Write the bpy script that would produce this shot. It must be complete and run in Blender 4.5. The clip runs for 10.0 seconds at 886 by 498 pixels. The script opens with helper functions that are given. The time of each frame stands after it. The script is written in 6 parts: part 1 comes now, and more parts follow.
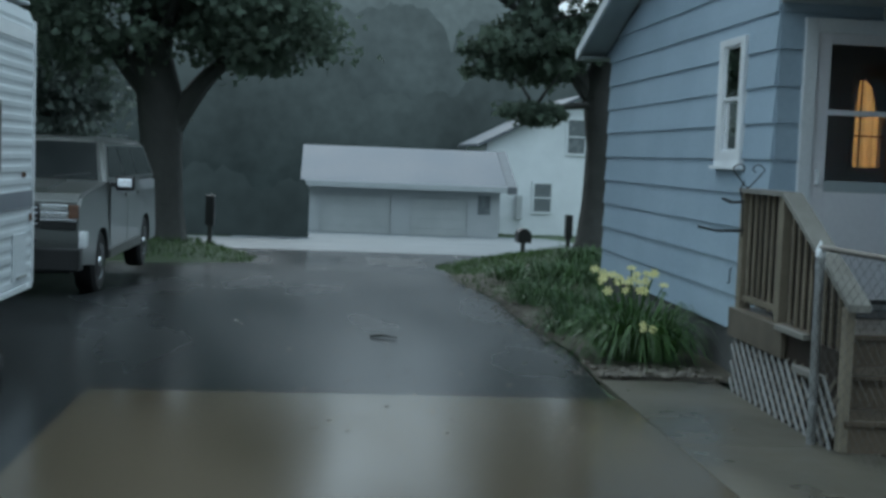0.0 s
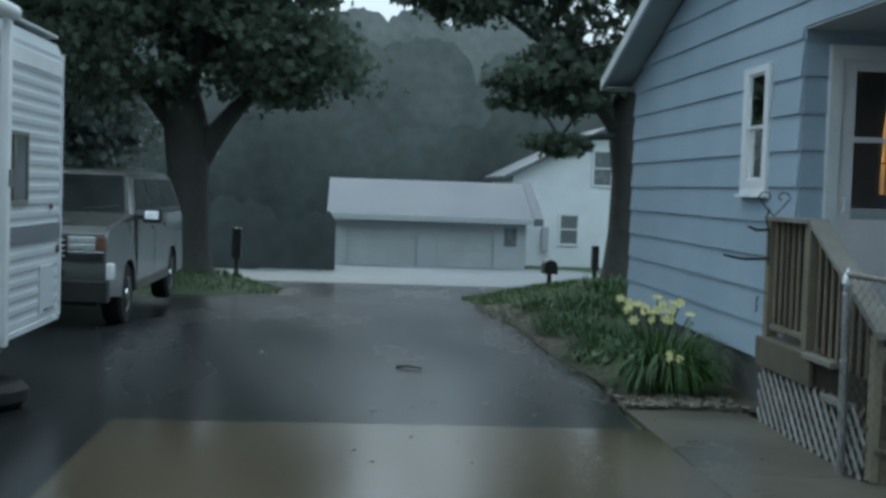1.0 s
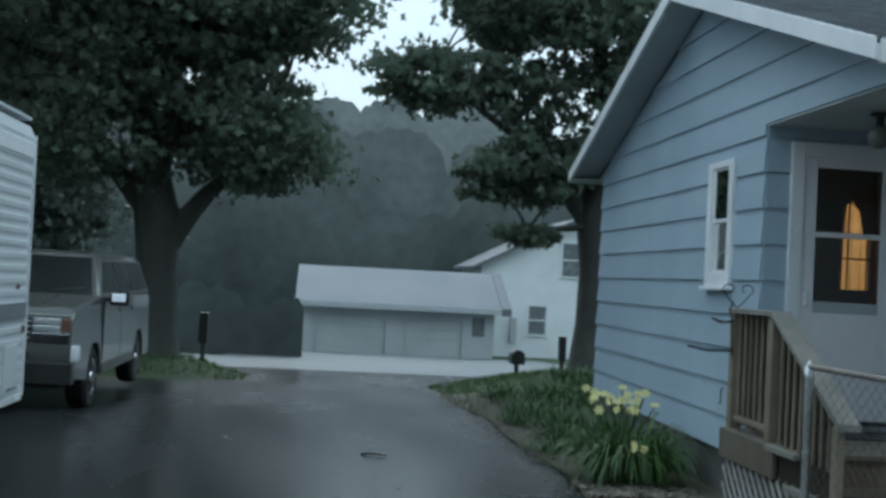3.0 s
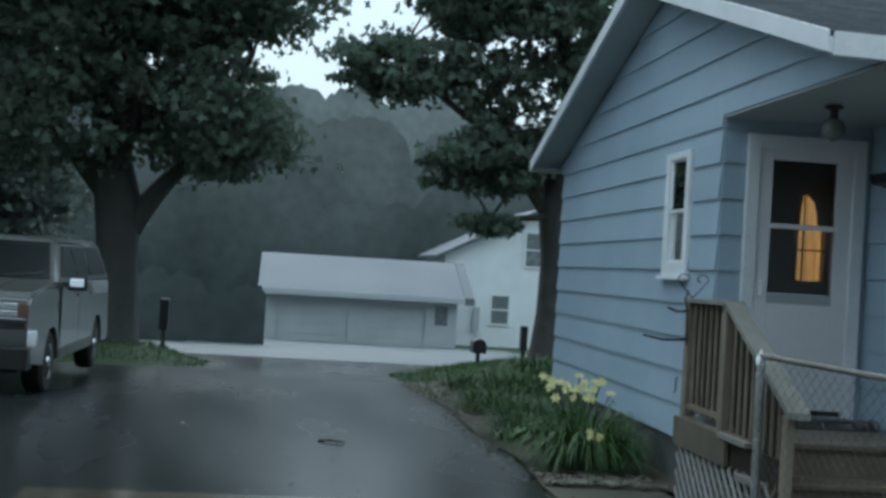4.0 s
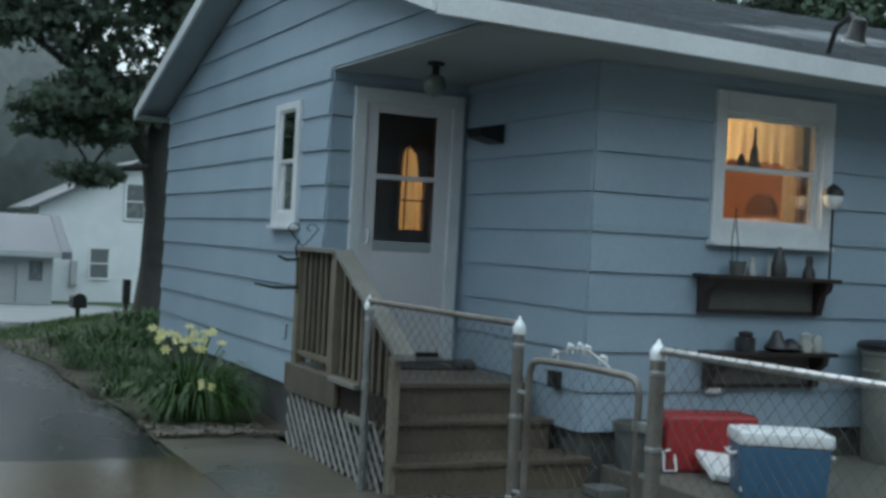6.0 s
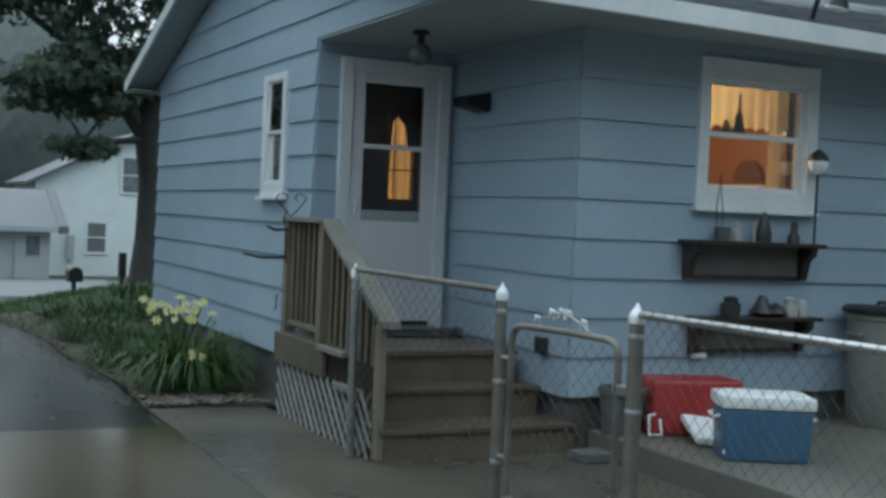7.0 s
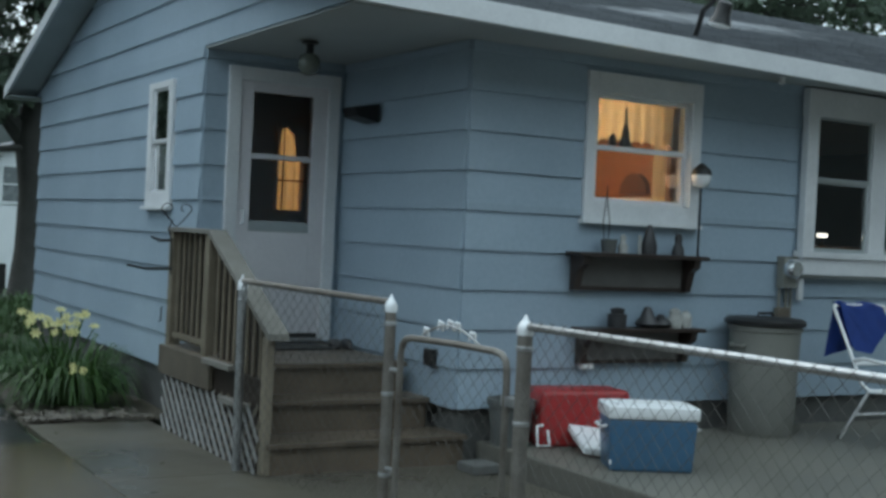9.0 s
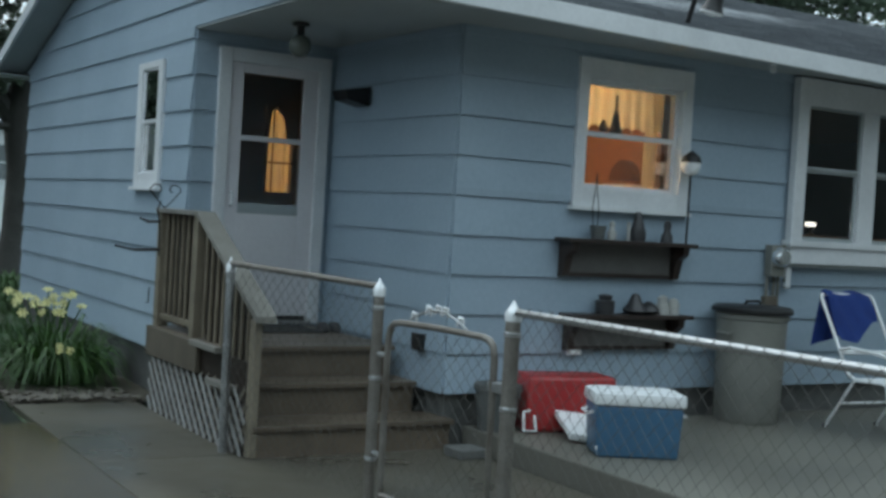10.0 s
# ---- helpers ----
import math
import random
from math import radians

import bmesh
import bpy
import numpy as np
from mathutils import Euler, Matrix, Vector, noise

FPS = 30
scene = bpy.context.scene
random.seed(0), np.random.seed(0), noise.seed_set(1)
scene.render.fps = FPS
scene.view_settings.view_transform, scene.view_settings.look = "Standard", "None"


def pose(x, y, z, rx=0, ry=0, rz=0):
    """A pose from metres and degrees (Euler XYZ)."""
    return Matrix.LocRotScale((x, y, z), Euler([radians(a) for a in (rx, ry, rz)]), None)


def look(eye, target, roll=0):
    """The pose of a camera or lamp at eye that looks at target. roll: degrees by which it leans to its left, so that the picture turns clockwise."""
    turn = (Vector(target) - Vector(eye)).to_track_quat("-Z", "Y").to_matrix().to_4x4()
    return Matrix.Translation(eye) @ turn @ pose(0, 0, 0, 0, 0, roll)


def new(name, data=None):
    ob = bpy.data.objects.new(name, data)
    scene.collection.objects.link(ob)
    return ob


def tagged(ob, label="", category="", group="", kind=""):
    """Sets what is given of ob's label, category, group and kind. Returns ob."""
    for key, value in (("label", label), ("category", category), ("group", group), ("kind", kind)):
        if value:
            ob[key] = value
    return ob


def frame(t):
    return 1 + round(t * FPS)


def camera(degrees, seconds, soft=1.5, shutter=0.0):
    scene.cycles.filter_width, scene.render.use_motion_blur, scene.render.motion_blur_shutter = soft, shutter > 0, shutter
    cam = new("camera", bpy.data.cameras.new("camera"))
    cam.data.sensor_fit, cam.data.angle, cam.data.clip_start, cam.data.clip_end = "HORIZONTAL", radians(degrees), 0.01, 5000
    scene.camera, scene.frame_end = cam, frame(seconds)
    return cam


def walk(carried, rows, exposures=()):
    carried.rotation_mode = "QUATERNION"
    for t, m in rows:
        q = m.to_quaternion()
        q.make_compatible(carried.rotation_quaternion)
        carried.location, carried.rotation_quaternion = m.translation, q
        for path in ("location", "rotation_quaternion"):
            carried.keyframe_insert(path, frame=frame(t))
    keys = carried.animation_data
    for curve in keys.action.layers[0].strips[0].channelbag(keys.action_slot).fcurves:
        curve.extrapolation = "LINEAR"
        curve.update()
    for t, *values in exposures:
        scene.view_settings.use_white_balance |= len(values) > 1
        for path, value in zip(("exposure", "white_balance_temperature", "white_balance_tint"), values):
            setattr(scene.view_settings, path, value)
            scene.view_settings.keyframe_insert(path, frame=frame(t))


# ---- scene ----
cam = camera(39.53, 10.0, soft=3.2)
PATH = [
    (0.0, -0.031, 0.092, 1.711, 85.73, -2.25, -5.30),
    (0.5, -0.022, 0.091, 1.694, 86.31, -1.58, -4.86),
    (1.0, -0.011, 0.097, 1.686, 87.21, -1.93, -4.07),
    (1.5, -0.022, 0.104, 1.681, 87.79, -1.66, -3.90),
    (2.0, -0.012, 0.095, 1.672, 89.01, -1.10, -3.05),
    (2.5, -0.011, 0.072, 1.669, 90.47, -1.27, -3.66),
    (3.8, 0.032, -0.012, 1.659, 92.03, -5.14, -7.94),
    (4.0, 0.044, 0.008, 1.656, 91.02, -3.45, -7.15),
    (4.5, 0.005, 0.024, 1.668, 92.13, -3.87, -13.61),
    (5.0, -0.086, 0.018, 1.665, 91.55, -5.69, -18.97),
    (5.5, -0.086, 0.058, 1.652, 89.50, -3.21, -22.99),
    (5.7, -0.066, 0.026, 1.643, 90.00, -3.50, -24.64),
    (6.8, 0.014, -0.101, 1.617, 88.93, -2.27, -26.67),
    (7.0, 0.026, -0.114, 1.614, 88.51, -2.50, -25.54),
    (7.5, 0.045, -0.092, 1.632, 88.46, -2.23, -27.98),
    (8.0, 0.038, -0.075, 1.616, 88.64, -2.31, -28.60),
    (8.5, 0.042, -0.084, 1.608, 89.05, -3.17, -29.67),
    (9.0, 0.049, -0.085, 1.615, 89.27, -2.73, -30.64),
    (9.5, 0.055, -0.076, 1.612, 89.00, -3.20, -30.98),
    (10.0, 0.050, -0.080, 1.624, 88.52, -3.43, -31.15),
]
walk(cam, [(t, pose(x, y, z, rx, ry, rz)) for t, x, y, z, rx, ry, rz in PATH], exposures=[(0.0, -0.24, 6280, 7), (2.5, -0.18, 6280, 7), (4.0, -0.18, 6280, 7), (5.5, -0.16, 6560, 9), (10.0, -0.15, 6660, 9)])

# ---- daylight: a rainy, overcast evening ----
world = bpy.data.worlds.new("rain_sky")
scene.world = world
world.use_nodes = True
wn, wl = world.node_tree.nodes, world.node_tree.links
sky = wn.new("ShaderNodeTexSky")
sky.sky_type, sky.sun_disc = "NISHITA", False
sky.sun_elevation, sky.sun_rotation = radians(34), radians(-15)
sky.air_density, sky.dust_density, sky.ozone_density = 1.0, 1.2, 2.0
cloud = wn.new("ShaderNodeMix")
cloud.data_type = "RGBA"
cloud.inputs[0].default_value = 0.80
wl.new(sky.outputs[0], cloud.inputs[6])
# an overcast sky: brighter overhead than at the horizon
dome, split, rise, tint = wn.new("ShaderNodeTexCoord"), wn.new("ShaderNodeSeparateXYZ"), wn.new("ShaderNodeMapRange"), wn.new("ShaderNodeVectorMath")
rise.inputs["To Min"].default_value, rise.inputs["To Max"].default_value = 0.74, 2.2
tint.operation = "SCALE"
tint.inputs[0].default_value = (6.6, 8.3, 9.3)
wl.new(dome.outputs["Generated"], split.inputs[0])
wl.new(split.outputs["Z"], rise.inputs[0])
wl.new(rise.outputs[0], tint.inputs["Scale"])
wl.new(tint.outputs[0], cloud.inputs[7])
wl.new(cloud.outputs[2], wn["Background"].inputs[0])
wn["Background"].inputs[1].default_value = 0.13
sun = new("sun", bpy.data.lights.new("sun", "SUN"))
sun.data.energy, sun.data.angle, sun.data.color = 0.8, radians(45), (0.95, 0.98, 1.0)
sun.matrix_world = look((-9, 38, 26), (0, 8, 0))


def lamp(name, at, watts, colour, size):
    ob = new(name, bpy.data.lights.new(name, "POINT"))
    ob.data.energy, ob.data.color, ob.data.shadow_soft_size = watts, colour, size
    ob.location = at
    return ob


lamp("kitchen_light", (5.75, 8.5, 2.72), 70, (1.0, 0.74, 0.43), 0.12)
lamp("back_room_light", (5.2, 12.4, 2.5), 70, (1.0, 0.70, 0.38), 0.12)


# ---- materials ----
def mat(name, a, b=None, rough=0.6, metal=0.0, scale=3.0, fine=60.0, bump=0.2, dist=0.004, rvar=0.15, island=0.0, obj=0.0, spec=0.5, coat=0.0, stretch=None):
    m = bpy.data.materials.new(name)
    m.use_nodes = True
    n, l = m.node_tree.nodes, m.node_tree.links
    s = n["Principled BSDF"]
    b = b or tuple(c * 0.75 for c in a)
    co = n.new("ShaderNodeTexCoord")
    big, small = n.new("ShaderNodeTexNoise"), n.new("ShaderNodeTexNoise")
    big.inputs["Scale"].default_value, small.inputs["Scale"].default_value = scale, fine
    big.inputs["Detail"].default_value = 6
    for t in (big, small):
        l.new(co.outputs["Object"], t.inputs["Vector"])
    if stretch:
        mp = n.new("ShaderNodeMapping")
        mp.inputs["Scale"].default_value = stretch
        l.new(co.outputs["Object"], mp.inputs[0])
        l.new(mp.outputs[0], big.inputs["Vector"])
    add = n.new("ShaderNodeMath")
    add.operation = "MULTIPLY_ADD"
    l.new(small.outputs[0], add.inputs[0])
    add.inputs[1].default_value = 0.45
    l.new(big.outputs[0], add.inputs[2])
    ramp = n.new("ShaderNodeValToRGB")
    ramp.color_ramp.elements[0].position, ramp.color_ramp.elements[1].position = 0.45, 0.95
    ramp.color_ramp.elements[0].color, ramp.color_ramp.elements[1].color = (*b, 1), (*a, 1)
    l.new(add.outputs[0], ramp.inputs[0])
    out = ramp.outputs[0]
    if island or obj:
        info = n.new("ShaderNodeNewGeometry") if island else n.new("ShaderNodeObjectInfo")
        hsv = n.new("ShaderNodeHueSaturation")
        mr = n.new("ShaderNodeMapRange")
        w = island or obj
        mr.inputs["To Min"].default_value, mr.inputs["To Max"].default_value = 1 - w, 1 + w
        l.new(info.outputs["Random Per Island" if island else "Random"], mr.inputs[0])
        l.new(mr.outputs[0], hsv.inputs["Value"])
        l.new(out, hsv.inputs["Color"])
        out = hsv.outputs[0]
    l.new(out, s.inputs["Base Color"])
    rr = n.new("ShaderNodeMapRange")
    rr.inputs["To Min"].default_value, rr.inputs["To Max"].default_value = max(0.02, rough - rvar), min(1, rough + rvar)
    l.new(big.outputs[0], rr.inputs[0])
    l.new(rr.outputs[0], s.inputs["Roughness"])
    s.inputs["Metallic"].default_value = metal
    s.inputs["Specular IOR Level"].default_value = spec
    s.inputs["Coat Weight"].default_value = coat
    if bump:
        bp = n.new("ShaderNodeBump")
        bp.inputs["Strength"].default_value, bp.inputs["Distance"].default_value = bump, dist
        l.new(add.outputs[0], bp.inputs["Height"])
        l.new(bp.outputs[0], s.inputs["Normal"])
    return m


def glass_mat(name, tint, rough=0.02):
    m = bpy.data.materials.new(name)
    m.use_nodes = True
    s = m.node_tree.nodes["Principled BSDF"]
    s.inputs["Base Color"].default_value = (*tint, 1)
    s.inputs["Roughness"].default_value = rough
    s.inputs["Transmission Weight"].default_value = 1.0
    s.inputs["IOR"].default_value = 1.45
    return m


def leaf_mat(name, a, b, island=0.35, trans=0.25, rough=0.55):
    m = mat(name, a, b, rough=rough, scale=1.2, fine=14, bump=0.0, island=island)
    n, l = m.node_tree.nodes, m.node_tree.links
    s = n["Principled BSDF"]
    tr, mx = n.new("ShaderNodeBsdfTranslucent"), n.new("ShaderNodeMixShader")
    l.new(s.inputs["Base Color"].links[0].from_socket, tr.inputs[0])
    mx.inputs[0].default_value = trans
    l.new(s.outputs[0], mx.inputs[1])
    l.new(tr.outputs[0], mx.inputs[2])
    l.new(mx.outputs[0], n["Material Output"].inputs[0])
    return m


SIDING = mat("blue_siding", (0.36, 0.452, 0.532), (0.285, 0.37, 0.447), rough=0.55, scale=1.1, fine=30, bump=0.15, obj=0.05)
WHITE = mat("white_paint", (0.80, 0.82, 0.84), (0.66, 0.68, 0.70), rough=0.4, scale=2.5, fine=40, bump=0.08)
DOORW = mat("door_white", (0.80, 0.78, 0.80), (0.70, 0.68, 0.70), rough=0.35, scale=1.5, fine=25, bump=0.05)
# greyer than the trim: shade under the eaves is put into this paint
SOFFIT = mat("shaded_soffit_paint", (0.40, 0.44, 0.445), (0.32, 0.355, 0.36), rough=0.6, scale=1.5, fine=30, bump=0.1)
FOUND = mat("foundation_block", (0.15, 0.152, 0.145), (0.08, 0.082, 0.078), rough=0.8, scale=3, fine=60, bump=0.5, dist=0.01)
SHINGLE = mat("roof_shingle", (0.15, 0.163, 0.178), (0.09, 0.098, 0.107), rough=0.62, scale=5, fine=110, bump=0.7, dist=0.01, island=0.18)
ASPHALT = mat("wet_asphalt", (0.028, 0.030, 0.031), (0.014, 0.016, 0.017), rough=0.25, scale=0.8, fine=120, bump=0.05, dist=0.002, rvar=0.16, stretch=(0.9, 0.28, 1), spec=0.2)
# pale blue-grey: grazing sky sheen on the wet road is put into the colour
ROADM = mat("sheen_pale_road", (0.13, 0.15, 0.162), (0.09, 0.105, 0.113), rough=0.4, scale=0.3, fine=60, bump=0.15, dist=0.004, rvar=0.15, spec=0.6)
CONCRETE = mat("wet_concrete", (0.105, 0.083, 0.055), (0.056, 0.045, 0.031), rough=0.20, scale=0.8, fine=90, bump=0.06, dist=0.002, rvar=0.18, stretch=(0.9, 0.4, 1), spec=0.46)
SLAB = mat("patio_concrete", (0.17, 0.162, 0.137), (0.10, 0.095, 0.081), rough=0.5, scale=1.1, fine=80, bump=0.25, dist=0.004, rvar=0.2)
WALK = mat("damp_walk_concrete", (0.115, 0.103, 0.080), (0.066, 0.060, 0.047), rough=0.30, scale=1.2, fine=90, bump=0.12, dist=0.003, rvar=0.4)
MULCH = mat("wet_mulch", (0.10, 0.085, 0.06), (0.035, 0.03, 0.022), rough=0.75, scale=6, fine=70, bump=0.9, dist=0.02)
LAWN = mat("lawn_soil", (0.05, 0.085, 0.03), (0.025, 0.045, 0.018), rough=0.8, scale=1.2, fine=90, bump=0.8, dist=0.02)
GRASS = leaf_mat("grass_blade", (0.075, 0.13, 0.04), (0.04, 0.075, 0.025), island=0.4, trans=0.2)
# paler than such leaves are: the mist's lift is put into the colour
LEAF = leaf_mat("maple_leaf", (0.15, 0.20, 0.15), (0.115, 0.158, 0.12), island=0.10, trans=0.5, rough=0.62)
# lightened grey-green: rain haze over these trees is painted into the leaves
MIDLEAF = leaf_mat("hazed_foliage", (0.13, 0.16, 0.14), (0.10, 0.125, 0.11), island=0.15, trans=0.45, rough=0.5)
LILY = leaf_mat("lily_leaf", (0.075, 0.155, 0.04), (0.04, 0.088, 0.026), island=0.35, trans=0.25, rough=0.4)
HOSTA = leaf_mat("shrub_leaf", (0.065, 0.125, 0.042), (0.042, 0.082, 0.03), island=0.35, trans=0.2, rough=0.45)
PETAL = leaf_mat("yellow_petal", (0.84, 0.81, 0.44), (0.78, 0.72, 0.32), island=0.12, trans=0.3, rough=0.5)
BARK = mat("maple_bark", (0.06, 0.06, 0.055), (0.034, 0.034, 0.031), rough=0.7, scale=4, fine=40, bump=1.0, dist=0.04)
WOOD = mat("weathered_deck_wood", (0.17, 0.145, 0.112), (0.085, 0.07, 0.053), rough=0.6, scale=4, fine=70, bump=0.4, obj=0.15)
RAILW = mat("rail_wood", (0.24, 0.205, 0.152), (0.15, 0.126, 0.094), rough=0.55, scale=5, fine=70, bump=0.35, obj=0.15)
RAILTOP = mat("grey_rail_wood", (0.27, 0.26, 0.235), (0.17, 0.162, 0.145), rough=0.5, scale=5, fine=70, bump=0.35)
# near-black brown: the shade of gaps and recesses is put into this colour
INNERW = mat("shade_dark_board", (0.034, 0.023, 0.016), (0.018, 0.013, 0.010), rough=0.6, scale=5, fine=70, bump=0.35, obj=0.2)
# dark grey of the unseen walls that block light
OUTER = mat("light_blocker", (0.13, 0.14, 0.13), (0.09, 0.10, 0.09), rough=0.7, scale=1, fine=20, bump=0.1)
STEPW = mat("wet_step_wood", (0.155, 0.118, 0.085), (0.085, 0.066, 0.049), rough=0.4, scale=4, fine=70, bump=0.4, rvar=0.2, obj=0.12)
LATTICE = mat("lattice_paint", (0.43, 0.43, 0.43), (0.24, 0.235, 0.22), rough=0.6, scale=6, fine=60, bump=0.2)
GALV = mat("galvanised_steel", (0.52, 0.53, 0.54), (0.34, 0.35, 0.35), rough=0.42, metal=0.85, scale=8, fine=90, bump=0.1)
RUSTY = mat("weathered_post_steel", (0.27, 0.255, 0.235), (0.15, 0.13, 0.11), rough=0.55, metal=0.5, scale=7, fine=70, bump=0.25)
# barely metallic: the sky's reflection is put into the pale base colour
BRIGHT = mat("sky_pale_metal", (0.85, 0.87, 0.89), (0.75, 0.77, 0.79), rough=0.22, metal=0.15, scale=8, fine=80, bump=0.03)
BLACK = mat("black_metal", (0.02, 0.02, 0.021), (0.012, 0.012, 0.012), rough=0.45, scale=6, fine=60, bump=0.1)
DARKWOOD = mat("dark_stained_wood", (0.045, 0.03, 0.025), (0.022, 0.016, 0.014), rough=0.45, scale=5, fine=60, bump=0.25)
BACKBOARD = mat("shelf_backboard", (0.13, 0.125, 0.12), (0.09, 0.085, 0.08), rough=0.6, scale=4, fine=50, bump=0.15)
BLUEP = mat("blue_plastic", (0.06, 0.155, 0.265), (0.048, 0.125, 0.22), rough=0.38, scale=4, fine=60, bump=0.06)
REDP = mat("red_plastic", (0.42, 0.035, 0.035), (0.32, 0.025, 0.028), rough=0.4, scale=4, fine=60, bump=0.06)
WHITEP = mat("white_plastic", (0.90, 0.91, 0.92), (0.80, 0.81, 0.82), rough=0.4, scale=4, fine=60, bump=0.05)
GREYP = mat("grey_bin_plastic", (0.24, 0.24, 0.215), (0.18, 0.18, 0.165), rough=0.5, scale=3, fine=60, bump=0.08)
TOWEL = mat("blue_towel", (0.035, 0.085, 0.34), (0.025, 0.06, 0.25), rough=0.9, scale=8, fine=160, bump=0.5)
VANP = mat("pewter_car_paint", (0.105, 0.111, 0.107), (0.095, 0.10, 0.097), rough=0.3, metal=0.4, scale=1.2, fine=8, bump=0.0, rvar=0.05, coat=0.6)
VANT = mat("lower_trim_paint", (0.12, 0.115, 0.105), (0.09, 0.087, 0.08), rough=0.4, metal=0.2, scale=3, fine=60, bump=0.03)
RUBBER = mat("tyre_rubber", (0.02, 0.02, 0.02), (0.012, 0.012, 0.012), rough=0.75, scale=9, fine=60, bump=0.3)
CHROME = mat("chrome", (0.75, 0.76, 0.78), (0.65, 0.66, 0.68), rough=0.12, metal=1.0, scale=6, fine=60, bump=0.0)
DARKGL = mat("dark_glass", (0.012, 0.015, 0.016), (0.008, 0.01, 0.011), rough=0.14, scale=2, fine=10, bump=0.0, rvar=0.05)
# far panes greyed: the paleness of mist is put into the glass colour
FARGL = mat("hazed_far_glass", (0.16, 0.18, 0.19), (0.12, 0.135, 0.14), rough=0.25, scale=2, fine=10, bump=0.0)
LENS = mat("headlamp_lens", (0.85, 0.87, 0.88), (0.6, 0.62, 0.63), rough=0.12, scale=25, fine=80, bump=0.9, metal=0.8)
AMBER = mat("amber_lens", (0.16, 0.085, 0.055), (0.11, 0.06, 0.045), rough=0.2, scale=10, fine=80, bump=0.1)
RVW = mat("camper_aluminium", (0.66, 0.70, 0.72), (0.55, 0.58, 0.60), rough=0.35, scale=2, fine=30, bump=0.05)
RVSTRIPE = mat("camper_stripe", (0.20, 0.21, 0.235), (0.15, 0.16, 0.18), rough=0.4, scale=3, fine=40, bump=0.03)
GARW = mat("garage_siding", (0.42, 0.44, 0.45), (0.36, 0.38, 0.39), rough=0.6, scale=1, fine=15, bump=0.1)
GARD = mat("garage_door_paint", (0.44, 0.46, 0.46), (0.36, 0.38, 0.38), rough=0.5, scale=1, fine=15, bump=0.05)
GARR = mat("garage_metal_roof", (0.125, 0.14, 0.16), (0.09, 0.10, 0.115), rough=0.55, scale=0.5, fine=10, bump=0.05, metal=0.3, rvar=0.2)
HOUSEW = mat("white_house_siding", (0.72, 0.75, 0.77), (0.62, 0.65, 0.67), rough=0.6, scale=1, fine=15, bump=0.05)
STONE = mat("border_stone", (0.17, 0.148, 0.118), (0.085, 0.074, 0.06), rough=0.6, scale=9, fine=60, bump=0.6, dist=0.01, obj=0.3)
INTW = mat("interior_wall_paint", (0.62, 0.40, 0.24), (0.56, 0.36, 0.21), rough=0.8, scale=2, fine=20, bump=0.03)
ORANGE = mat("terracotta_wall_paint", (0.36, 0.158, 0.07), (0.31, 0.132, 0.058), rough=0.8, scale=2, fine=20, bump=0.03)
INTD = mat("dim_hall_paint", (0.48, 0.40, 0.32), (0.42, 0.35, 0.28), rough=0.8, scale=2, fine=20, bump=0.03)
CURTAIN = leaf_mat("cream_curtain", (0.90, 0.84, 0.66), (0.84, 0.77, 0.58), island=0.0, trans=0.55, rough=0.9)
SMOKY = mat("smoky_glass", (0.15, 0.17, 0.15), (0.11, 0.125, 0.11), rough=0.2, scale=8, fine=40, bump=0.05)
GLASS = glass_mat("window_glass", (0.92, 0.95, 0.95))
# glow for the white spot reflected in the projecting window's pane
GLOW = bpy.data.materials.new("glint_glow")
GLOW.use_nodes = True
GLOW.node_tree.nodes["Principled BSDF"].inputs["Emission Color"].default_value = (1.0, 0.95, 0.85, 1)
GLOW.node_tree.nodes["Principled BSDF"].inputs["Emission Strength"].default_value = 2.0
MATM = mat("door_mat_fibre", (0.03, 0.03, 0.03), (0.018, 0.018, 0.018), rough=0.95, scale=10, fine=150, bump=0.6)
FIGURE = mat("dark_ornament_ceramic", (0.05, 0.05, 0.055), (0.03, 0.03, 0.032), rough=0.4, scale=12, fine=80, bump=0.2)
PALEFIG = mat("pale_ornament_ceramic", (0.50, 0.50, 0.48), (0.32, 0.32, 0.30), rough=0.5, scale=12, fine=80, bump=0.2)
GREENPOT = mat("dark_planter_plastic", (0.12, 0.126, 0.122), (0.085, 0.09, 0.087), rough=0.5, scale=6, fine=60, bump=0.1)
BROWN = mat("brown_wood_panel", (0.16, 0.07, 0.03), (0.10, 0.045, 0.02), rough=0.4, scale=5, fine=60, bump=0.1)


# ---- builders ----
ROOT = {}


def thing(name, loc, label, category, group="", kind="", rz=0.0, local=False):
    ob = new(name)
    ob.empty_display_size = 0.1
    ob.matrix_world = pose(*loc, 0, 0, rz)
    ROOT[ob] = None if local else Vector(loc)
    return tagged(ob, label, category, group, kind)


def finish(name, bm, material, smooth=False):
    me = bpy.data.meshes.new(name)
    bmesh.ops.recalc_face_normals(bm, faces=bm.faces)
    bm.to_mesh(me)
    bm.free()
    me.materials.append(material)
    if smooth:
        me.shade_smooth()
        me.set_sharp_from_angle(angle=radians(40))
    return me


def part(name, bm, material, parent, label="", smooth=False, kind=""):
    me = finish(name, bm, material, smooth)
    off = ROOT[parent]
    if off is not None:
        me.transform(Matrix.Translation(-off))
    ob = new(name, me)
    ob.parent = parent
    ROOT[ob] = off
    return tagged(ob, label, kind=kind)


def solo(name, bm, material, label, category="", kind="", smooth=False, group=""):
    ob = new(name, finish(name, bm, material, smooth))
    return tagged(ob, label, category, group, kind)


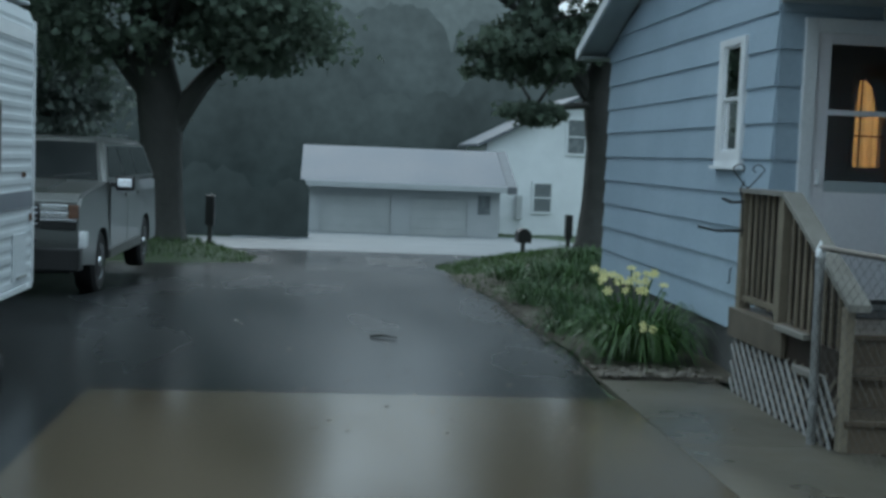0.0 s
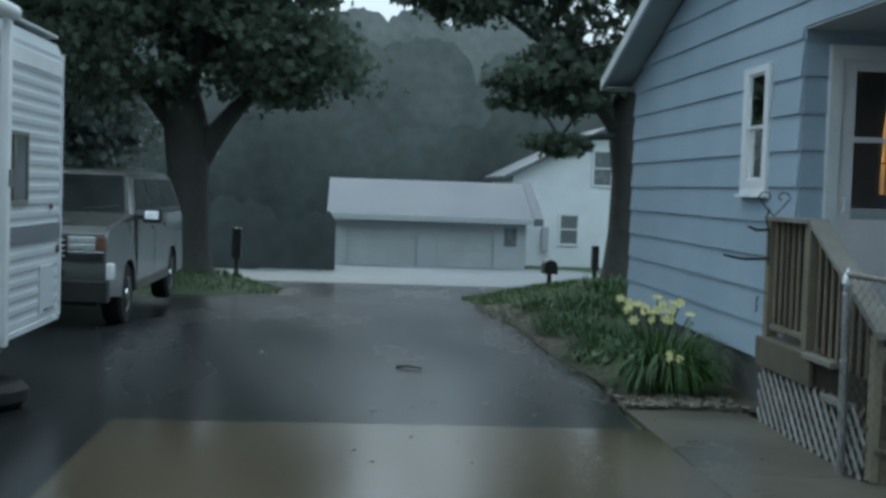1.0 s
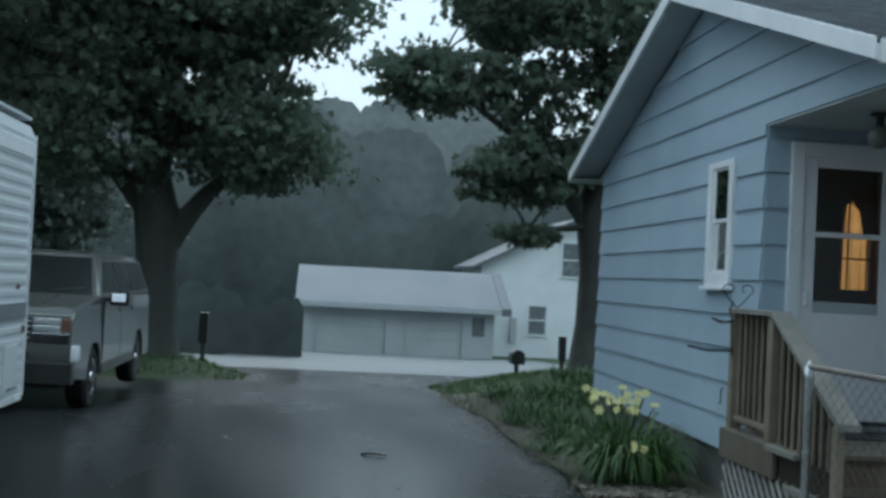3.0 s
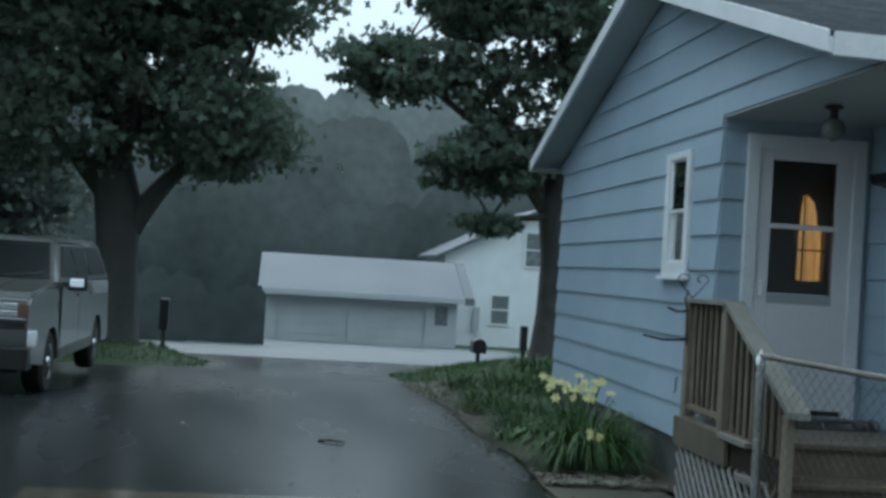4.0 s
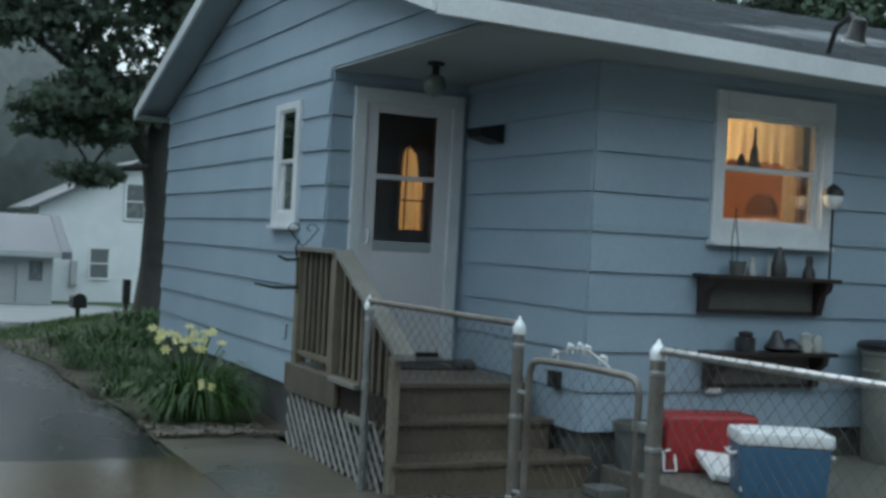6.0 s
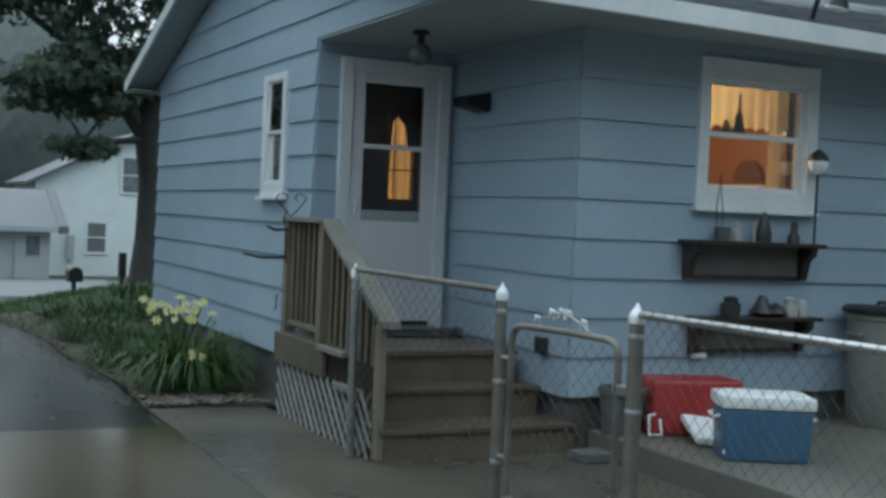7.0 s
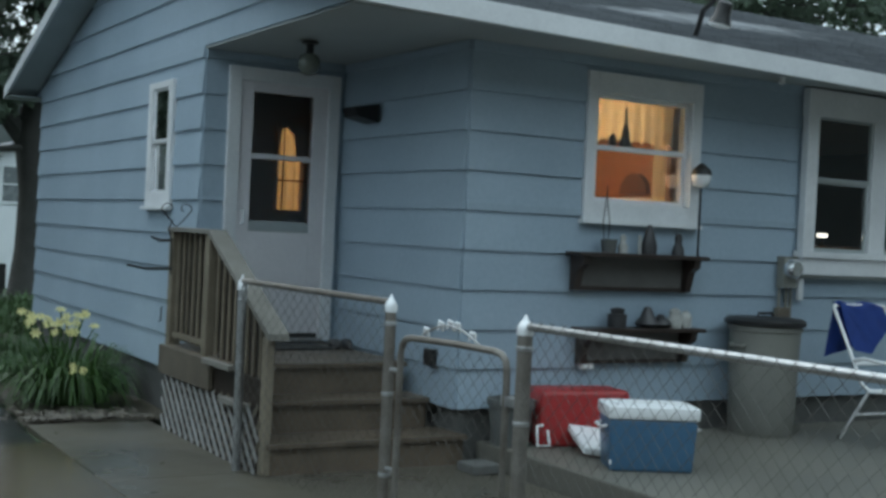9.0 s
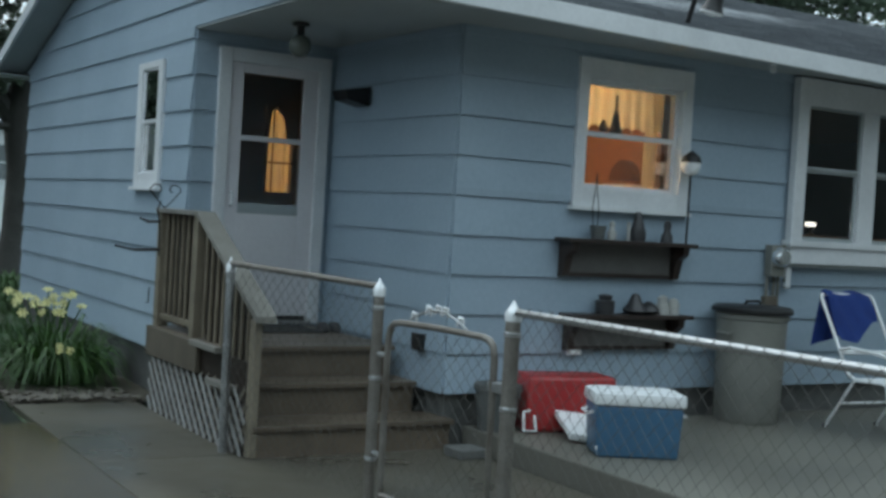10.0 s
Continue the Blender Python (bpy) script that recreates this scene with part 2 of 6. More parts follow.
def bx(bm, x0, x1, y0, y1, z0, z1, bevel=0.0, m=None):
    vs = [bm.verts.new((x, y, z)) for x in (x0, x1) for y in (y0, y1) for z in (z0, z1)]
    q = [(0, 1, 3, 2), (4, 6, 7, 5), (0, 4, 5, 1), (2, 3, 7, 6), (0, 2, 6, 4), (1, 5, 7, 3)]
    fs = [bm.faces.new([vs[i] for i in f]) for f in q]
    if bevel:
        es = list({e for f in fs for e in f.edges})
        r = bmesh.ops.bevel(bm, geom=es, offset=bevel, segments=2, affect="EDGES", profile=0.6)
        vs = list({v for f in r["faces"] for v in f.verts} | {v for v in vs if v.is_valid})
    if m is not None:
        for v in vs:
            v.co = m @ v.co
    return bm


def box(x0, x1, y0, y1, z0, z1, bevel=0.0, m=None):
    return bx(bmesh.new(), x0, x1, y0, y1, z0, z1, bevel, m)


def prism(bm, poly, axis, a, b):
    """Extrudes a polygon of 2D points along an axis from a to b."""
    def at(p, w):
        return {"x": (w, p[0], p[1]), "y": (p[0], w, p[1]), "z": (p[0], p[1], w)}[axis]
    lo, hi = [bm.verts.new(at(p, a)) for p in poly], [bm.verts.new(at(p, b)) for p in poly]
    bm.faces.new(lo)
    bm.faces.new(hi[::-1])
    for i in range(len(poly)):
        j = (i + 1) % len(poly)
        bm.faces.new((lo[i], hi[i], hi[j], lo[j]))
    return bm


def tube(bm, pts, r, n=8, cap=True):
    pts = [Vector(p) for p in pts]
    rs = r if isinstance(r, (list, tuple)) else [r] * len(pts)
    rings, side = [], None
    for i, p in enumerate(pts):
        d = (pts[min(i + 1, len(pts) - 1)] - pts[max(i - 1, 0)]).normalized()
        if side is None:
            side = d.orthogonal().normalized()
        side = (side - d * side.dot(d)).normalized()
        up = d.cross(side)
        rings.append([bm.verts.new(p + (side * math.cos(k * math.tau / n) + up * math.sin(k * math.tau / n)) * rs[i]) for k in range(n)])
    for a, b in zip(rings, rings[1:]):
        for k in range(n):
            bm.faces.new((a[k], a[(k + 1) % n], b[(k + 1) % n], b[k]))
    if cap and n > 2:
        bm.faces.new(rings[0][::-1])
        bm.faces.new(rings[-1])
    return bm


def lathe(bm, prof, at=(0, 0, 0), n=16, m=None):
    """Turns a profile of (radius, height) about an upright axis."""
    rings = []
    for r, z in prof:
        ring = [Vector((at[0] + r * math.cos(k * math.tau / n), at[1] + r * math.sin(k * math.tau / n), at[2] + z)) for k in range(n)]
        rings.append([bm.verts.new(m @ v if m is not None else v) for v in ring])
    for a, b in zip(rings, rings[1:]):
        for k in range(n):
            bm.faces.new((a[k], a[(k + 1) % n], b[(k + 1) % n], b[k]))
    bm.faces.new(rings[0][::-1])
    bm.faces.new(rings[-1])
    return bm


def sstep(a, b, v):
    v = min(1.0, max(0.0, (v - a) / (b - a)))
    return v * v * (3 - 2 * v)


# ---- ground ----
def drive_z(y):
    if y < 20:
        return -0.2 * sstep(11, 20, y)
    if y < 54:
        return -0.2 - 0.043 * (y - 20)
    return -1.662


def ground_z(x, y):
    z = drive_z(y)
    right = sstep(2.1, 4.4, x) * sstep(12, 19, y) * (1 - sstep(21.5, 29, y)) * 0.40
    left = sstep(1.4, 3.0, -x) * sstep(20.5, 24, y) * (1 - sstep(25.5, 29, y)) * 0.30
    return z + right + left + 0.015 * noise.noise((x * 0.7, y * 0.7, 0))


def left_edge(y):
    return -9.5 if y < 20.6 else -1.35 - 8.2 * (1 - sstep(20.4, 22.2, y)) - 3.2 * sstep(24.5, 29.2, y)


def right_edge(y):
    e = 2.12 + 0.05 * math.sin(y * 1.3)
    return e - 0.15 * sstep(17, 20, y) + 4.5 * sstep(21.5, 29.4, y) ** 1.5


def sheet(name, material, ys, lo, hi, nx, lift, label, zf=None):
    bm = bmesh.new()
    grid = []
    for y in ys:
        a, b = lo(y), hi(y)
        grid.append([bm.verts.new((a + (b - a) * i / nx, y, (zf(a + (b - a) * i / nx, y) if zf else drive_z(y)) + lift)) for i in range(nx + 1)])
    for r, s in zip(grid, grid[1:]):
        for i in range(nx):
            bm.faces.new((r[i], r[i + 1], s[i + 1], s[i]))
    return solo(name, bm, material, label, kind="structure", smooth=True)


def steps(a, b, n):
    return [a + (b - a) * i / n for i in range(n + 1)]


YS = steps(-30, 8, 12) + steps(8.5, 30, 66) + steps(31, 60, 24) + [80, 120, 200, 400, 900]
bm = bmesh.new()
XS = [-900, -300, -120, -60, -35, -22] + steps(-14, 16, 60) + [22, 35, 60, 120, 300, 900]
grid = [[bm.verts.new((x, y, ground_z(x, y) - 0.03)) for x in XS] for y in [-900, -200, -60] + YS]
for r, s in zip(grid, grid[1:]):
    for i in range(len(XS) - 1):
        bm.faces.new((r[i], r[i + 1], s[i + 1], s[i]))
solo("ground", bm, LAWN, "dark wet lawn and soil round the driveway", kind="structure", smooth=True)
sheet("driveway", ASPHALT, steps(-8, 29.5, 90), left_edge, right_edge, 24, 0.004, "dark wet asphalt driveway with puddled sheen")
sheet("road", ROADM, steps(28.6, 38.2, 12), lambda y: -150, lambda y: 150, 40, 0.010, "wet asphalt road crossing the driveway, sky sheen painted pale")
sheet("garage_apron", ROADM, steps(38.0, 50.4, 12), lambda y: -3.0, lambda y: 9.0, 8, 0.006, "wet paved apron in front of the garage")


# plain unseen walls, added to block low sky light on the house
solo("blocker_behind", box(-16, 15, -7.4, -7.0, -0.1, 8.0), OUTER, "unseen wall added behind the yard to block sky light", kind="structure")
solo("blocker_east", box(12.7, 13.0, -7.0, 7.1, -0.1, 8.0), OUTER, "unseen wall added east of the patio to block sky light", kind="structure")
solo("blocker_west", box(-16.4, -16, -7.4, 19, -0.1, 5.0), OUTER, "unseen wall added beyond the camper to block low sky light", kind="structure")
# concrete pad and walk, slab by slab
pad = thing("concrete_pad", (0.3, 5, 0), "brown wet concrete pad of poured slabs", "pad", kind="structure")
for x0, x1, y0, y1 in ((-1.65, 2.147, -5, 1.5), (-1.65, 2.147, 1.506, 8.75),
                       (2.153, 3.44, -5, 3.2), (2.153, 4.70, 3.206, 7.36), (2.153, 3.10, 7.366, 9.52), (3.446, 4.70, -5, 3.2)):
    part("slab", box(x0, x1, y0, y1, -0.06, 0.012, 0.004), CONCRETE if x0 < 0 else WALK, pad)
patio = solo("patio", box(4.72, 14, -6, 7.21, -0.05, 0.17, 0.012), SLAB, "raised wet grey concrete patio slab", kind="structure")
sheet("flower_bed", MULCH, steps(9.54, 20, 40), lambda y: right_edge(y) + 0.02, lambda y: 3.40, 10, 0.012, "wet brown mulch bed along the house wall",
      zf=lambda x, y: ground_z(x, y) + 0.03 * noise.noise((x * 3, y * 3, 5)))

# ---- the blue house ----
XG, YD, YF, XW, YW, XE = 3.345, 9.25, 14.86, 4.566, 7.256, 13.0
EAVE, FAR, RIDGE, SLOPE, XO = 6.63, 15.20, 10.915, 0.308, 3.0
CEIL = 3.0
S, Z0 = 0.28, 1.79
house = thing("blue_house", (XG, YD, 0), "blue lap-sided house with white trim and a gable roof", "house")


def cut(za, zb, span, holes):
    """Pieces of a wall strip between two heights, less its openings."""
    zs = sorted({za, zb, *[z for h in holes for z in h[2:] if za < z < zb]})
    for a, b in zip(zs, zs[1:]):
        (l0, r0), (l1, r1) = span(a), span(b)
        inside = sorted(h for h in holes if h[2] < (a + b) / 2 < h[3])
        edges = [(l0, l1)] + [(u, u) for h in inside for u in h[:2]] + [(r0, r1)]
        for (ua, ub), (va, vb) in zip(edges[::2], edges[1::2]):
            if va - ua > 0.005 or vb - ub > 0.005:
                yield a, b, ua, va, ub, vb


def slab_piece(place, d, q):
    a, b, ua, va, ub, vb = q
    bm = bmesh.new()
    (i0, o0), (i1, o1) = d
    vs = [bm.verts.new(place(*c)) for c in ((ua, i0, a), (va, i0, a), (vb, i1, b), (ub, i1, b), (ua, o0, a), (va, o0, a), (vb, o1, b), (ub, o1, b))]
    for f in ((0, 1, 2, 3), (4, 7, 6, 5), (0, 4, 5, 1), (1, 5, 6, 2), (2, 6, 7, 3), (3, 7, 4, 0)):
        bm.faces.new([vs[i] for i in f])
    return bm


def join(into, bm):
    me = bpy.data.meshes.new("tmp")
    bm.to_mesh(me)
    bm.free()
    into.from_mesh(me)
    bpy.data.meshes.remove(me)


def sided_wall(place, spans, holes, rows):
    """A backing wall with its openings, and lap boards on it. spans: (z0, z1, function of z)."""
    back = bmesh.new()
    for za, zb, span in spans:
        for q in cut(za, zb, span, holes):
            join(back, slab_piece(place, ((-0.12, 0.0), (-0.12, 0.0)), q))
    wall = part("wall", back, SIDING, house)
    for k in rows:
        lo, hi = Z0 + k * S, Z0 + (k + 1) * S
        for za, zb, span in spans:
            a, b = max(lo, za), min(hi, zb)
            if b - a < 0.01:
                continue
            for q in cut(a, b, span, holes):
                d0, d1 = [0.025 - 0.020 * (z - lo) / S for z in (q[0], q[1])]
                part("siding_board", slab_piece(place, ((0.001, d0), (0.001, d1)), q), SIDING, wall)
    return wall


def gable_span(z):
    return EAVE + 0.05 + (z - CEIL) / SLOPE, FAR - 0.05 - (z - CEIL) / SLOPE


GW = (9.93, 10.53, 1.80, 2.79)
DW = (3.58, 4.45, 0.68, 2.82)
KW = (5.60, 6.62, 1.84, 2.80)
RW = (7.88, 9.56, 1.58, 2.80)
g_at = lambda u, d, z: (XG - d, u, z)
d_at = lambda u, d, z: (u, YD - d, z)
s_at = lambda u, d, z: (XW - d, u, z)
k_at = lambda u, d, z: (u, YW - d, z)
sided_wall(g_at, [(0.39, CEIL, lambda z: (YD, YF)), (CEIL, 4.28, gable_span)], [GW], range(-5, 9))
sided_wall(d_at, [(0.39, CEIL, lambda z: (XG, XW))], [DW], range(-5, 5))
sided_wall(s_at, [(0.39, CEIL, lambda z: (YW, YD))], [], range(-5, 5))
sided_wall(k_at, [(0.39, CEIL, lambda z: (XW, XE))], [KW, RW], range(-5, 5))
bm = box(XE - 0.12, XE, YW, YF, 0.39, CEIL)
bx(bm, XG, XE, YF - 0.12, YF, 0.39, CEIL)
prism(bm, [(EAVE + 0.1, CEIL), (FAR - 0.1, CEIL), (RIDGE, 4.28)], "x", XE - 0.12, XE)
part("wall", bm, SIDING, house)
bm = box(XG + 0.03, XG + 0.25, YD + 0.252, YF - 0.03, -0.2, 0.39)
bx(bm, XG + 0.03, XW + 0.028, YD + 0.03, YD + 0.25, -0.2, 0.39)
bx(bm, XW + 0.03, XW + 0.25, YW + 0.252, YD + 0.25, -0.2, 0.39)
bx(bm, XW + 0.03, XE - 0.03, YW + 0.03, YW + 0.25, -0.2, 0.39)
part("foundation", bm, FOUND, house, "dark concrete block foundation")

# roof: two shingled slopes, course by course, on a thin deck
PEAK = 4.44


def sag(bm):
    """The front eave drops a little towards its far end."""
    for v in bm.verts:
        v.co.z += (0.05 - 0.019 * (v.co.x - XO)) * min(1.0, max(0.0, (RIDGE - v.co.y) / (RIDGE - EAVE)))
    return bm


for edge, sign in ((EAVE, 1), (FAR, -1)):
    deck = bmesh.new()
    prism(deck, [(edge, 2.985), (edge, 3.055), (RIDGE, PEAK - 0.03), (RIDGE, PEAK - 0.13)], "x", XO + 0.02, XE + 0.3)
    roof = part("roof", sag(deck) if sign > 0 else deck, SHINGLE, house, "dark grey asphalt shingle roof")
    bm = bmesh.new()
    run = abs(RIDGE - edge)
    n = 30
    for i in range(n):
        y0, y1 = edge - sign * 0.03 + sign * run * i / n, edge + sign * run * (i + 1) / n
        z0, z1 = 3.085 + (PEAK - 3.085) * i / n, 3.085 + (PEAK - 3.085) * (i + 1) / n
        x = XO - 0.02
        while x < XE + 0.3:
            w = 0.30 + random.uniform(-0.03, 0.03)
            t = 0.006 + random.uniform(0, 0.006)
            prism(bm, [(y0, z0 - 0.03), (y0, z0 + t), (y1, z1 - 0.004), (y1, z1 - 0.03)], "x", x, min(x + w - 0.006, XE + 0.32))
            x += w
    part("shingle", sag(bm) if sign > 0 else bm, SHINGLE, roof, kind="stuff")
part("fascia", sag(box(XO, XE + 0.3, EAVE - 0.045, EAVE - 0.002, 2.948, 3.085, 0.004)), WHITE, house, "white eave fascia board")
part("fascia", box(XO, XE + 0.3, FAR, FAR + 0.03, 2.965, 3.078, 0.004), WHITE, house)
for a, b in ((EAVE - 0.03, RIDGE), (FAR + 0.03, RIDGE)):
    bm = bmesh.new()
    prism(bm, [(a, 2.965), (a, 3.09), (b, PEAK + 0.005), (b, PEAK - 0.135)], "x", XO - 0.03, XO)
    part("rake_board", sag(bm) if a < b else bm, WHITE, house, "white sloping rake board")
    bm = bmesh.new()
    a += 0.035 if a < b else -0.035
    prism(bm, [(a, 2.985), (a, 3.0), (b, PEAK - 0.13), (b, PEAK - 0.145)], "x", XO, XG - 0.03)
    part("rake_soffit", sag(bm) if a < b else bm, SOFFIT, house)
# ceiling and soffit darkened by colour to match their shaded underside
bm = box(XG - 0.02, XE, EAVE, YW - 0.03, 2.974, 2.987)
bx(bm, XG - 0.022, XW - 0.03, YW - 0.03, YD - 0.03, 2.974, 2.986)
part("porch_ceiling", bm, SOFFIT, house, "painted porch ceiling and soffit, eave shade put into the grey")
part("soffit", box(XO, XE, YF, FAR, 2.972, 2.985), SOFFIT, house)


def sash_window(place, x0, x1, z0, z1, casing, sill, mid, depth=0.047, inner=0.035, push=0.0, label=""):
    """A double-hung window: casing, sill, two sashes, two panes. The numbers are those of its glass."""
    def b(bm, u0, u1, d0, d1, za, zb):
        p, q = place(u0, d0, za), place(u1, d1, zb)
        return bx(bm, *sorted((p[0], q[0])), *sorted((p[1], q[1])), za, zb, 0.003)
    l, r, t, bt = casing
    win = part("window", b(bmesh.new(), x0 - inner, x1 + inner, -0.1, depth - 0.001, z1 + inner, z1 + t), WHITE, house, label)
    part("casing", b(bmesh.new(), x0 - l, x0 - inner - 0.0005, -0.1, depth, z0 - bt, z1 + t), WHITE, win)
    part("casing", b(bmesh.new(), x1 + inner + 0.0005, x1 + r, -0.1, depth, z0 - bt, z1 + t), WHITE, win)
    part("apron", b(bmesh.new(), x0 - inner, x1 + inner, -0.1, depth - 0.001, z0 - bt, z0 - inner), WHITE, win)
    part("sill", b(bmesh.new(), x0 - l - 0.02, x1 + r + 0.02, 0.0, depth + 0.035, z0 - bt - 0.03, z0 - bt), WHITE, win)
    for za, zb, d in ((z0, mid, push - 0.03), (mid, z1, push - 0.012)):
        s = bmesh.new()
        b(s, x0 - inner, x0, d - 0.03, d, za - inner, zb + inner)
        b(s, x1, x1 + inner, d - 0.03, d, za - inner, zb + inner)
        b(s, x0, x1, d - 0.03, d - 0.001, zb - (0.018 if zb == mid else -0.0), zb + inner * (0.5 if zb == mid else 1))
        b(s, x0, x1, d - 0.03, d - 0.001, za - inner * (0.5 if za == mid else 1), za + (0.018 if za == mid else 0))
        sash = part("sash", s, WHITE, win)
        pane = part("pane", b(bmesh.new(), x0 + 0.001, x1 - 0.001, d - 0.008, d - 0.004, za + 0.001, zb - 0.001), GLASS, sash)
        pane.visible_shadow = False
    return win


sash_window(g_at, 10.03, 10.41, 1.87, 2.715, (0.13, 0.15, 0.08, 0.14), True, 2.285, push=0.043, inner=0.02, label="narrow white double-hung window in the gable wall")
sash_window(k_at, 5.695, 6.55, 1.94, 2.68, (0.13, 0.13, 0.19, 0.17), True, 2.315, label="white kitchen window lit warm from inside")
# added dark panel: the room's darkness behind the glass is painted on it
gb = part("blind", box(XG + 0.085, XG + 0.095, 9.96, 10.50, 1.81, 2.77), INNERW, house, "dark panel for the unlit room behind the narrow window")
# the projecting window box
BY = YW - 0.085
bay = part("window", box(7.780, 9.660, BY - 0.03, YW - 0.036, 2.73, 2.955, 0.004), WHITE, house, "white projecting double window with dark panes")
part("sill", box(7.750, 9.690, BY - 0.055, YW - 0.036, 1.555, 1.61, 0.006), WHITE, bay)
part("apron", box(7.780, 9.660, BY - 0.03, YW - 0.036, 1.415, 1.553, 0.004), WHITE, bay)
# the underside's shadow is put in with the greyer SOFFIT
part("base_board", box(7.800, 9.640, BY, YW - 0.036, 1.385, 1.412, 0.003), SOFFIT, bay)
for x0, x1 in ((7.780, 7.910), (8.570, 8.770), (9.530, 9.660)):
    part("mullion", box(x0, x1, BY - 0.029, BY + 0.04, 1.611, 2.729, 0.004), WHITE, bay)
part("corbel", box(7.80, 7.86, YW - 0.07, YW - 0.036, 1.20, 1.384, 0.01), WHITE, bay)
for x0, x1 in ((7.910, 8.570), (8.770, 9.530)):
    for za, zb, d in ((1.612, 2.20, 0.0), (2.20, 2.728, 0.02)):
        s = bmesh.new()
        for q in ((x0, x0 + 0.022, za, zb), (x1 - 0.022, x1, za, zb), (x0 + 0.022, x1 - 0.022, za, za + 0.028), (x0 + 0.022, x1 - 0.022, zb - 0.022, zb)):
            bx(s, q[0], q[1], BY - d + 0.01, BY - d + 0.04, q[2], q[3], 0.002)
        # white sashes dimmed by colour: SOFFIT carries the shade under the eave
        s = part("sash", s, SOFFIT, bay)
        part("pane", box(x0 + 0.023, x1 - 0.023, BY - d + 0.022, BY - d + 0.026, za + 0.029, zb - 0.023), GLASS, s).visible_shadow = False

# door: casing, leaf, two panes
bm = bmesh.new()
for q in ((3.53, 3.63, 0.68, 2.87), (4.40, 4.50, 0.68, 2.87), (3.63, 4.40, 2.76, 2.87)):
    bx(bm, q[0], q[1], YD - 0.055, YD + 0.10, q[2], q[3], 0.004)
casing = part("door_casing", bm, WHITE, house)
bm = bmesh.new()
bx(bm, 3.745, 4.27, YD - 0.030, YD + 0.012, 0.74, 1.56, 0.002)
door = part("door", bm, DOORW, house, "white storm door with two dark glass panes")
for nm, q in (("stile", (3.63, 3.744, 0.74, 2.76)), ("stile", (4.271, 4.40, 0.74, 2.76)), ("top_rail", (3.745, 4.27, 2.68, 2.76)), ("middle_rail", (3.745, 4.27, 2.145, 2.185))):
    part(nm, box(q[0], q[1], YD - 0.030, YD + 0.012, q[2], q[3], 0.002), DOORW, door)
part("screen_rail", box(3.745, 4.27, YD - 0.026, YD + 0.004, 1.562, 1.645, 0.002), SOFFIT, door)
for za, zb in ((1.646, 2.144), (2.186, 2.679)):
    part("pane", box(3.746, 4.269, YD - 0.012, YD - 0.008, za, zb), GLASS, door).visible_shadow = False
bm = tube(bmesh.new(), [(3.68, YD - 0.03, 1.62), (3.68, YD - 0.075, 1.62), (3.68, YD - 0.075, 1.72), (3.68, YD - 0.03, 1.72)], 0.010)
part("door_handle", bm, BRIGHT, door, "bright metal door handle")
part("threshold", box(3.60, 4.43, YD - 0.06, YD + 0.08, 0.67, 0.70, 0.004), GALV, house)
part("door_sweep", box(3.64, 4.39, YD - 0.02, YD + 0.01, 0.702, 0.738), BLACK, house)

# rooms behind the glass
rooms = thing("interior_wall", (5, 10.6, 0.66), "warm painted interior walls behind the windows", "wall", kind="structure")
part("floor", box(XG + 0.13, XE - 0.13, YD + 0.13, YF - 0.13, 0.60, 0.66), BROWN, rooms)
part("floor", box(XW + 0.13, XE - 0.13, YW + 0.13, YD + 0.129, 0.60, 0.659), BROWN, rooms)
part("ceiling", box(XG + 0.13, XE - 0.13, YD + 0.13, YF - 0.13, 2.90, 2.955), INTW, rooms)
part("ceiling", box(XW + 0.13, XE - 0.13, YW + 0.13, YD + 0.129, 2.90, 2.954), INTW, rooms)
bm = box(XG + 0.13, 4.54, 10.6, 10.68, 0.66, 2.9)
bx(bm, 4.815, 4.94, 10.6, 10.68, 0.66, 2.9)
bx(bm, 4.54, 4.815, 10.6, 10.68, 2.53, 2.9)
bx(bm, 4.54, 4.815, 10.6, 10.68, 0.66, 1.765)
part("hall_wall", bm, INTD, rooms)
part("kitchen_wall", box(4.94, 7.60, 10.60, 10.68, 0.66, 2.9), ORANGE, rooms)
part("kitchen_side_wall", box(4.86, 4.94, 7.4, 10.6, 0.66, 2.9), INTW, rooms)
part("kitchen_side_wall", box(7.60, 7.68, 7.4, YF - 0.13, 0.66, 2.9), ORANGE, rooms)
part("back_room_wall", box(XG + 0.13, 7.6, 14.0, 14.06, 0.66, 2.9), INTW, rooms)


def drape(x0, x1, y, z0, z1, folds, depth, scallop=0.0):
    bm = bmesh.new()
    n, rows = folds * 6, 6
    g = []
    for j in range(rows + 1):
        g.append([])
        for i in range(n + 1):
            u = i / n
            zl = z0 + scallop * abs(math.sin(u * folds * math.pi))
            g[-1].append(bm.verts.new((x0 + (x1 - x0) * u, y + depth * math.sin(u * folds * math.tau) * (0.5 + 0.5 * (rows - j) / rows), zl + (z1 - zl) * j / rows)))
    for a, b in zip(g, g[1:]):
        for i in range(n):
            bm.faces.new((a[i], a[i + 1], b[i + 1], b[i]))
    bmesh.ops.solidify(bm, geom=bm.faces[:], thickness=0.004)
    return bm


cur = thing("kitchen_curtain", (6.1, YW + 0.2, 2.7), "cream gathered kitchen curtain lit from behind", "curtain")
part("valance", drape(5.62, 6.57, YW + 0.16, 2.35, 2.72, 9, 0.02, 0.05), CURTAIN, cur, smooth=True)
part("side_panel", drape(6.42, 6.55, YW + 0.2, 1.85, 2.72, 3, 0.015), CURTAIN, cur, smooth=True)
